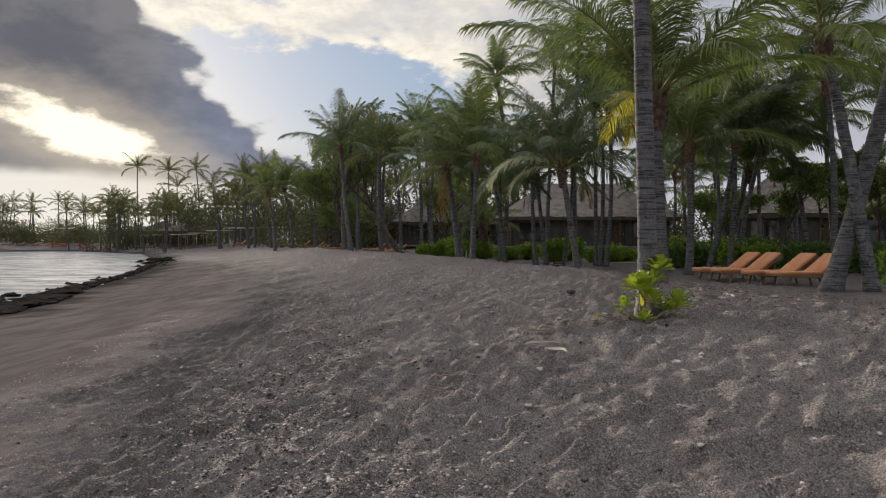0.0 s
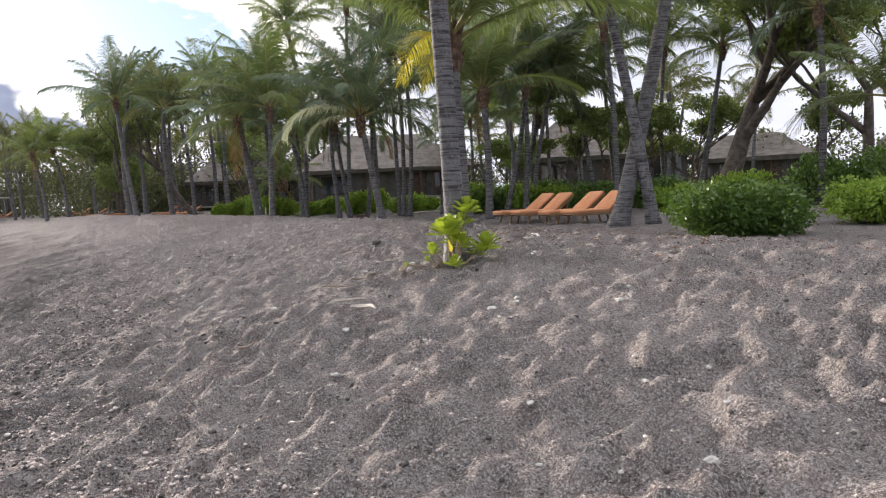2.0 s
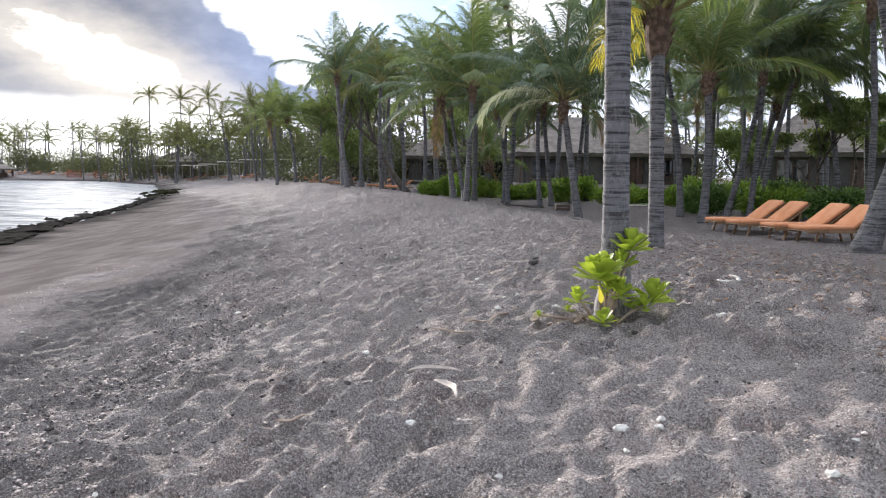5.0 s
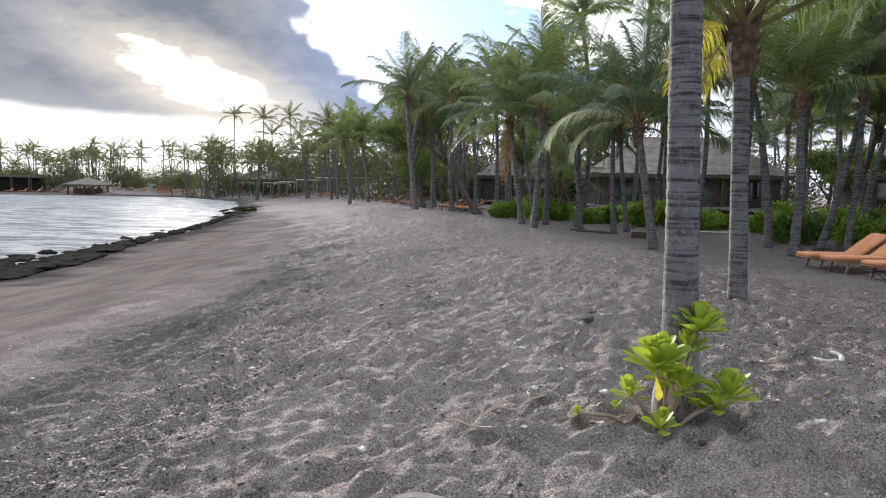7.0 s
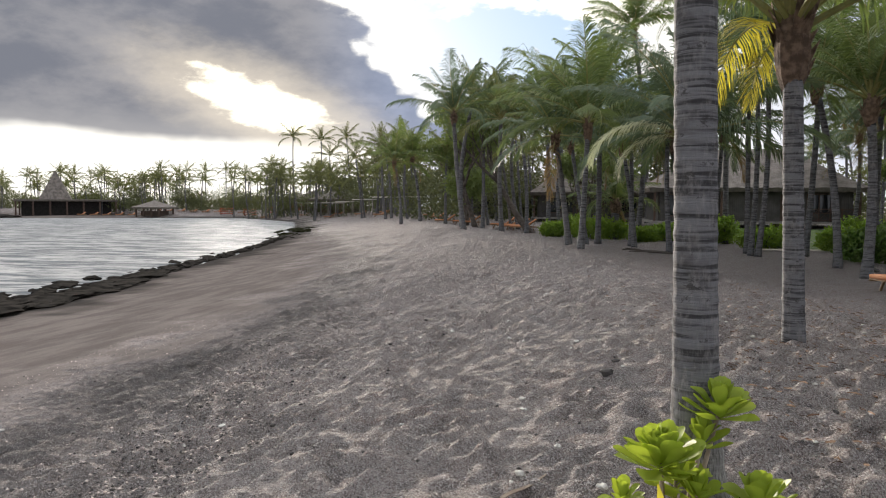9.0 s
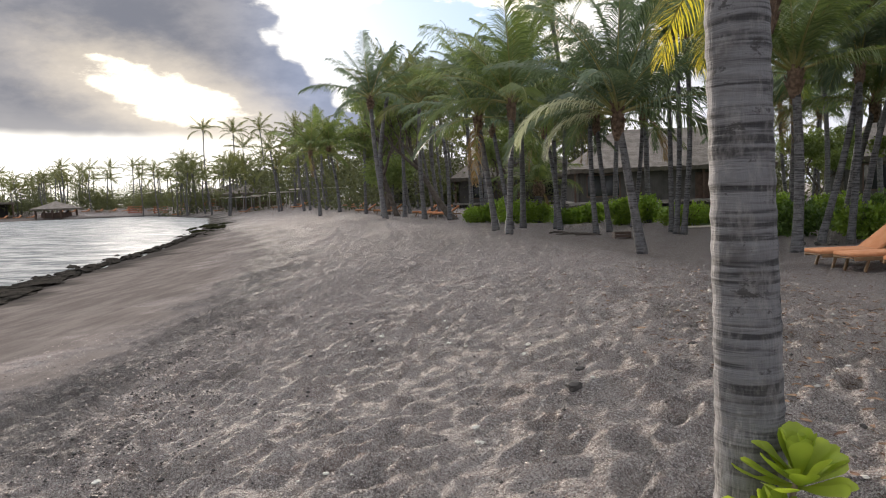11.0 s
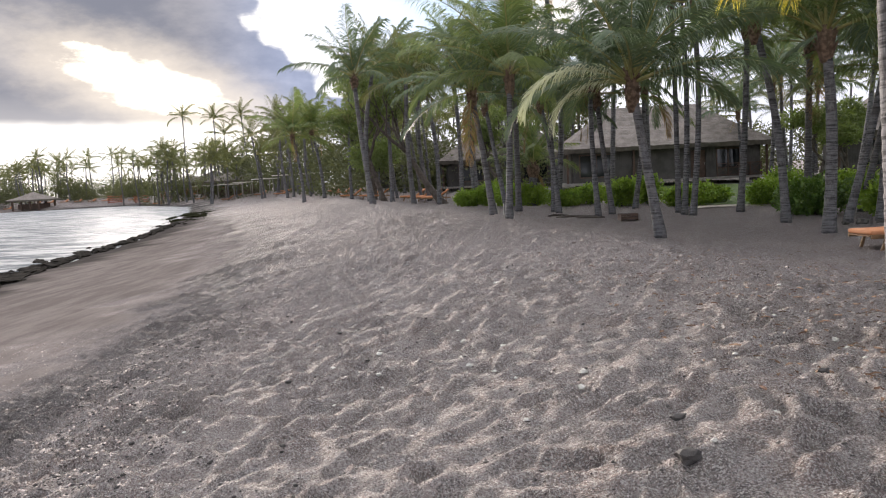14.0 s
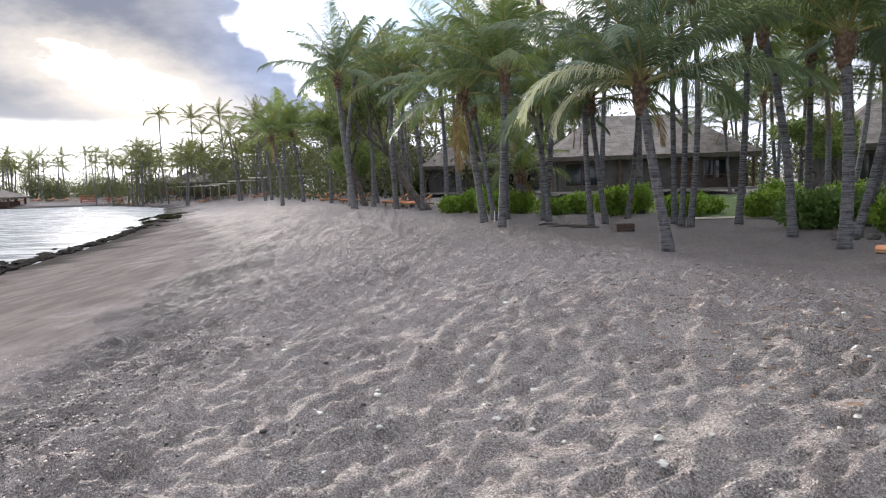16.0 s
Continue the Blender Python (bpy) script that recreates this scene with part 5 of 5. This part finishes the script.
def sprout_plant():
    rng = random.Random(9)
    x, y = 2.2, 8.1
    plant = thing("beach_shrub", pose(x, y, float(TOP_OF_SAND(x, y)) - 0.02) @ Matrix.Diagonal((1.08, 1.1, 1.2, 1)), "bright green sprouting beach shrub with spoon-shaped leaves at a palm's foot", "plant")
    blades = [leaf_blade(0.19, 0.098, c) for c in (-0.5, -0.15, 0.3)]
    # tip of each shoot, number of leaves, size
    heads = ((0.20, 0.06, 0.50, 24, 0.92), (-0.05, -0.06, 0.33, 30, 1.08), (0.35, 0.0, 0.17, 24, 0.95), (-0.04, -0.24, 0.05, 16, 0.62), (-0.19, -0.04, 0.15, 14, 0.66), (0.10, -0.08, 0.20, 16, 0.8),
             (0.02, -0.03, 0.24, 12, 0.75), (0.27, -0.10, 0.12, 12, 0.7), (0.13, 0.03, 0.38, 14, 0.75), (-0.27, -0.10, 0.08, 9, 0.3), (-0.48, -0.14, 0.05, 9, 0.26))
    for hx, hy, hz, count, grown in heads:
        tip = Vector((hx, hy, hz))
        v, f = tube([(hx * 0.15, hy * 0.2, -0.08), (hx * 0.6, hy * 0.6, hz * 0.4), tuple(tip)], [0.014, 0.011, 0.008], 6)
        part("stem", as_mesh("stem", v, f, [HUSK], smooth=True), plant)
        count = round(count * 1.5)
        for k in range(count):
            s = k / count
            size = grown * rng.uniform(0.85, 1.1) * (0.55 + 0.5 * s)
            m = Matrix.Translation(tip - Vector((0, 0, 0.06 * grown * s))) @ pose(0, 0, 0, 0, 0, 137.5 * k + rng.uniform(-15, 15)) @ pose(0, 0, 0, rng.uniform(-15, 15), -(84 - 88 * s), 0) @ Matrix.Diagonal((size, size, size, 1))
            part("leaf", blades[rng.randrange(3)], plant, m)
    old_leaf = leaf_blade(0.11, 0.05, 0.6)
    for at, bearing, elev, mat, words in (((-0.06, -0.12, 0.24), -70, -55, LEAF_GOLD, "yellowed old leaf"), ((0.02, -0.14, 0.22), -100, -75, HUSK, "withered brown leaf"), ((0.05, -0.12, 0.2), -60, -80, HUSK, "withered brown leaf")):
        me = old_leaf.copy()
        me.materials[0] = mat
        part("leaf", me, plant, pose(*at, 0, 0, bearing) @ pose(0, 0, 0, 0, -elev, 0), words)


sprout_plant()


# ---- litter on the sand ----
def husk_mesh(length, width, bow, seed, mat=None):
    """A curled dry sheath, tapered at both ends."""
    verts, faces = [], []
    n, rng = 14, random.Random(seed)
    for i in range(n + 1):
        s = i / n
        w = width * (0.15 + 0.85 * math.sin(math.pi * s ** 0.7)) + 0.004
        for k in range(5):
            a = (k - 2) * 0.55
            verts.append((length * (s - 0.5), w * math.sin(a) + bow * math.sin(math.pi * s) * length, w * (1 - math.cos(a)) * 0.8 + 0.012 * math.sin(7 * s + seed) + 0.03 * s))
    for i in range(n):
        for k in range(4):
            a = i * 5 + k
            faces.append((a, a + 1, a + 6, a + 5))
    bm = bmesh.new()
    bm.from_mesh(as_mesh("husk", verts, faces, [mat or HUSK]))
    bmesh.ops.solidify(bm, geom=bm.faces[:], thickness=0.006)
    return from_bm("husk", bm, mat or HUSK, True)


for x, y, a, l, w, b, s in ((0.93, 6.88, -10, 0.36, 0.016, 0.17, 1), (1.02, 6.56, -70, 0.44, 0.022, 0.10, 2)):
    thing("palm_sheath", pose(x, y, float(TOP_OF_SAND(x, y)) + 0.06, 28, 0, a), "dry curled pale palm flower sheath on the sand", "palm litter", "dry palm sheaths", data=husk_mesh(l, w, b, s, SHEATH))
for x, y, a, l, w, b, s in ((1.70, 8.12, 62, 0.24, 0.034, 0.06, 3), (1.80, 8.02, -78, 0.26, 0.036, 0.08, 4), (1.20, 8.42, 20, 0.24, 0.03, 0.03, 5), (1.93, 8.1, -20, 0.22, 0.012, 0.04, 9), (2.02, 7.98, 30, 0.14, 0.03, 0.08, 10), (1.45, 8.7, 62, 0.55, 0.015, 0.02, 6), (1.02, 8.1, -30, 0.4, 0.014, 0.05, 7), (0.1, 6.6, 10, 0.2, 0.016, 0.05, 8)):
    thing("dry_leaf", pose(x, y, float(TOP_OF_SAND(x, y)) + 0.022, 0, 0, a), "curled dry brown leaf litter on the sand", "dry leaf", "dry leaves on the sand", data=husk_mesh(l, w, b, s))


def pebble_mesh(size, seed, mat):
    bm = bmesh.new()
    bmesh.ops.create_icosphere(bm, subdivisions=2, radius=1.0)
    off = Vector((seed * 2.1, seed * 0.7, seed))
    for v in bm.verts:
        k = 1 + 0.5 * noise.noise(v.co * 1.6 + off) + 0.2 * noise.noise(v.co * 4 + off)
        v.co = Vector((v.co.x * size * k, v.co.y * size * 0.75 * k, v.co.z * size * 0.5 * k))
    return from_bm("pebble", bm, mat, False)


WHITE = [pebble_mesh(1.0, k, CORAL) for k in range(6)]
DARK = [pebble_mesh(1.0, 30 + k, PEBBLE) for k in range(5)]


def litter():
    rng = random.Random(77)
    for k in range(185):
        x, y = rng.uniform(-5.5, 8), rng.uniform(2.6, 22)
        if x - np.interp(y, CREST_Y, CREST_X) < -4.2 and rng.random() < 0.7:
            continue
        s = rng.uniform(0.010, 0.024) if k % 9 else rng.uniform(0.028, 0.045)
        c = thing("coral_piece", pose(x, y, float(TOP_OF_SAND(x, y)) + 0.25 * s, 0, 0, rng.uniform(0, 360)) @ Matrix.Diagonal((s, s, s, 1)), "small bleached white coral fragment on the sand", "coral piece", "coral pieces on the sand", data=WHITE[k % 6])
    for k in range(230):
        y = rng.uniform(2.6, 18)
        x = float(np.interp(y, CREST_Y, CREST_X)) - 4.3 + rng.gauss(0, 0.8) if k % 4 else rng.uniform(-4, 7)
        s = rng.uniform(0.012, 0.03)
        thing("pebble", pose(x, y, float(TOP_OF_SAND(x, y)) + 0.2 * s, 0, 0, rng.uniform(0, 360)) @ Matrix.Diagonal((s, s, s, 1)), "small dark volcanic pebble on the sand", "pebble", "dark pebbles on the sand", data=DARK[k % 5])
    near_pieces = ((1.26, 10.61), (1.62, 9.31), (1.38, 8.89), (1.9, 8.65), (3.58, 11.08), (3.78, 10.92), (4.12, 11.96), (3.5, 13.22), (3.34, 14.0), (0.71, 14.34), (3.13, 9.34), (-0.07, 14.21), (-6.36, 17.24), (0.69, 14.27), (-0.08, 14.29), (1.07, 13.9), (3.3, 14.14), (3.52, 13.05), (1.86, 12.56), (1.62, 12.64), (-0.56, 14.65), (-0.46, 14.0), (1.21, 11.89), (2.5, 11.55))
    far_pieces = ((1.28, 10.36), (0.80, 13.38), (0.14, 13.15), (3.06, 7.99), (0.72, 13.63), (0.05, 13.48), (-0.2, 12.97), (1.58, 12.38), (3.9, 11.38), (3.07, 7.93), (1.18, 8.56), (1.42, 8.97), (1.28, 5.59), (2.07, 5.87), (1.87, 5.71), (0.36, 7.97), (-3.5, 9.81), (-4.37, 11.23), (2.45, 6.65), (1.76, 3.07), (1.35, 3.84), (0.87, 3.8), (1.05, 4.84), (0.32, 4.7), (-1.44, 6.0), (1.98, 3.9), (2.02, 3.32), (2.54, 5.16), (0.37, 7.95), (1.26, 10.56), (0.7, 14.28), (3.32, 14.13))
    for k, (x, y) in enumerate(near_pieces + far_pieces):
        s = (0.022, 0.028, 0.018, 0.033)[k % 4]
        thing("coral_piece", pose(x, y, float(TOP_OF_SAND(x, y)) + 0.3 * s, 0, 0, 50 * k) @ Matrix.Diagonal((s, s, s, 1)), "bleached white coral fragment lying on dark sand", "coral piece", "coral pieces on the sand", data=WHITE[k % 6])
    for x, y, s in ((1.94, 11.02, 0.075), (2.02, 11.6, 0.05), (3.0, 12.2, 0.045)):
        thing("stone", pose(x, y, float(TOP_OF_SAND(x, y)), 0, 0, 30) @ Matrix.Diagonal((s, s, s, 1)), "dark rounded lava stone half sunk in the sand", "stone", data=DARK[0])
    ring = []
    for k in range(9):
        a = 3.6 + 3.7 * k / 8
        ring.append((0.15 * math.cos(a), 0.13 * math.sin(a), 0.02))
    v, f = tube(ring, [0.008, 0.018, 0.022, 0.024, 0.022, 0.024, 0.022, 0.018, 0.008], 8)
    thing("coral_arc", pose(3.63, 9.47, float(TOP_OF_SAND(3.63, 9.47)) + 0.03, 14, 0, 0) @ Matrix.Diagonal((0.75, 0.75, 0.8, 1)), "curved white bleached coral piece on the sand", "coral piece", data=as_mesh("coral", v, f, [CORAL], smooth=True))


litter()


def grit():
    """Coarse shell and lava grit that lies on the sand, thick along the old tide line."""
    rng = np.random.default_rng(31)
    n = 36000
    y = 2.3 + 17 * rng.random(n) ** 1.5
    crest = np.interp(y, CREST_Y, CREST_X)
    strip, shelly = rng.random(n) < 0.38, rng.random(n) < 0.35
    x = np.where(strip, crest - 4.4 + rng.normal(0, 0.45, n) + 0.5 * np.sin(y * 0.7), np.where(shelly, crest + rng.uniform(-8.5, -3.5, n), crest + rng.uniform(-6, 5, n)))
    size = np.where(rng.random(n) < np.where(strip, 0.3, 0.1), rng.uniform(0.012, 0.022, n), rng.uniform(0.005, 0.011, n))[:, None, None]
    shape = np.array([(1, 0, 0), (-1, 0, 0), (0, 0.8, 0), (0, -0.8, 0), (0, 0, 0.55), (0, 0, -0.55)])
    turn = rng.uniform(0, 6.28, n)
    c, s = np.cos(turn)[:, None], np.sin(turn)[:, None]
    px, py, pz = shape[:, 0][None], shape[:, 1][None], shape[:, 2][None]
    local = np.stack([px * c - py * s, px * s + py * c, pz + 0 * c], -1) * size * rng.uniform(0.7, 1.3, (n, 6, 1))
    z = np.array(TOP_OF_SAND(x, y)) + size[:, 0, 0] * 0.25
    verts = (local + np.stack([x, y, z], -1)[:, None]).reshape(-1, 3)
    tris = np.array([(0, 2, 4), (2, 1, 4), (1, 3, 4), (3, 0, 4), (2, 0, 5), (1, 2, 5), (3, 1, 5), (0, 3, 5)])
    loops = (tris[None] + 6 * np.arange(n)[:, None, None]).astype(np.int32)
    me = bpy.data.meshes.new("grit")
    me.vertices.add(6 * n)
    me.vertices.foreach_set("co", verts.astype(np.float32).ravel())
    me.loops.add(loops.size)
    me.loops.foreach_set("vertex_index", loops.ravel())
    me.polygons.add(8 * n)
    me.polygons.foreach_set("loop_start", np.arange(0, 24 * n, 3, dtype=np.int32))
    me.update(calc_edges=True)
    me.materials.append(GRIT)
    tagged(new("grit", me), "coarse pale and dark shell grit scattered over the sand", "grit", kind="stuff")


grit()


def leaf_litter():
    """Curled brown leaf scraps blown under the palms."""
    rng = np.random.default_rng(17)
    n = 3600
    x, y = rng.normal(5.2, 2.2, n), rng.normal(12.5, 3.5, n)
    keep = (x - np.interp(y, CREST_Y, CREST_X) > 0.3) & (y > 4)
    x, y = x[keep], y[keep]
    z = np.array(TOP_OF_SAND(x, y)) + 0.006
    verts, faces = [], []
    for px, py, pz in zip(x, y, z):
        a, l, w, c = rng.uniform(0, 6.28), rng.uniform(0.012, 0.05), rng.uniform(0.004, 0.014), rng.uniform(0.002, 0.012)
        ux, uy = math.cos(a), math.sin(a)
        b = len(verts)
        for s, k in ((-1, 0.2), (0, 1.0), (1, 0.2)):
            for side in (-1, 1):
                verts.append((px + ux * l * s - uy * w * k * side, py + uy * l * s + ux * w * k * side, pz + c * (1 - abs(s)) + 0.004 * side))
        faces += [(b, b + 1, b + 3, b + 2), (b + 2, b + 3, b + 5, b + 4)]
    tagged(new("leaf_litter", as_mesh("leaf_litter", verts, faces, [LITTER])), "dry brown leaf scraps scattered under the palms", "leaf litter", kind="stuff")


leaf_litter()


def crate(x, y, a):
    c = thing("crate", pose(x, y, gz(x, y), 0, 0, a), "low dark slatted wooden crate on the sand", "crate")
    for sy in (-1, 1):
        for k in range(2):
            part("slat", boxes("slat", TRIM, [((0.56, 0.025, 0.075), (0, sy * 0.2, 0.07 + 0.11 * k))]), c)
    for sx in (-1, 1):
        part("end_board", boxes("end_board", TRIM, [((0.03, 0.38, 0.20), (sx * 0.27, 0, 0.10))]), c)
    for k in range(4):
        part("top_slat", boxes("slat", TRIM, [((0.58, 0.07, 0.02), (0, -0.15 + 0.1 * k, 0.215))]), c)


crate(5.05, 32.3, 8)
for x, y in ((0.75, 31.2), (0.98, 31.0)):
    peg = thing("marker_peg", pose(x, y, gz(x, y), 4, 3, 0), "thin white marker peg stuck in the sand", "peg", "marker pegs", data=boxes("marker_peg", CORAL, [((0.03, 0.03, 0.45), (0, 0, 0.18))], 0.006))
for x, y, a, l, s in ((3.6, 34.5, 5, 1.5, 1), (4.0, 33.8, -12, 1.0, 2), (3.0, 35.6, 20, 0.8, 3)):
    v, f = tube([(-l / 2, 0, 0.03), (-l / 5, 0.05, 0.06), (l / 5, -0.02, 0.05), (l / 2, 0.06, 0.03)], [0.03, 0.04, 0.035, 0.02], 7)
    thing("driftwood", pose(x, y, gz(x, y), 0, 0, a), "dark driftwood branch lying below the palms", "driftwood", "driftwood on the terrace", data=as_mesh("driftwood", v, f, [WOODBARK], smooth=True))
for k in range(16):
    x, y = 9.4 + 0.42 * k, 27.6 - 0.05 * k
    s = 0.14 + 0.04 * math.sin(4 * k)
    thing("kerb_stone", pose(x, y, gz(x, y) + 0.02, 0, 0, 40 * k), "black lava stone in a low garden edging row", "stone", "garden edging stones", data=rock_mesh((s, s * 0.8, s * 0.5), 300 + k, STONE, 2))


def garden_path():
    verts, faces = [], []
    for k in range(25):
        x = 8.2 + 0.5 * k
        y = 37.0 - 0.15 * k + 0.5 * math.sin(0.3 * k)
        for w in (-0.6, 0.6):
            verts.append((x, y + w, gz(x, y + w) + 0.05))
        if k:
            faces.append((2 * k - 2, 2 * k, 2 * k + 1, 2 * k - 1))
    tagged(new("garden_path", as_mesh("garden_path", verts, faces, [PATHMAT])), "pale sandy garden path behind the palms", "path", kind="structure")


garden_path()


def lawn():
    verts, faces = [], []
    for j in range(14):
        for i in range(20):
            x, y = 9.0 + 1.6 * i, 38.5 + 2.2 * j - 0.95 * i
            verts.append((x, y, gz(x, y) + 0.035))
            if i and j:
                b = j * 20 + i
                faces.append((b - 21, b - 20, b, b - 1))
    tagged(new("lawn", as_mesh("lawn", verts, faces, [GRASS], smooth=True)), "green garden lawn behind the palms", "lawn", kind="structure")


lawn()
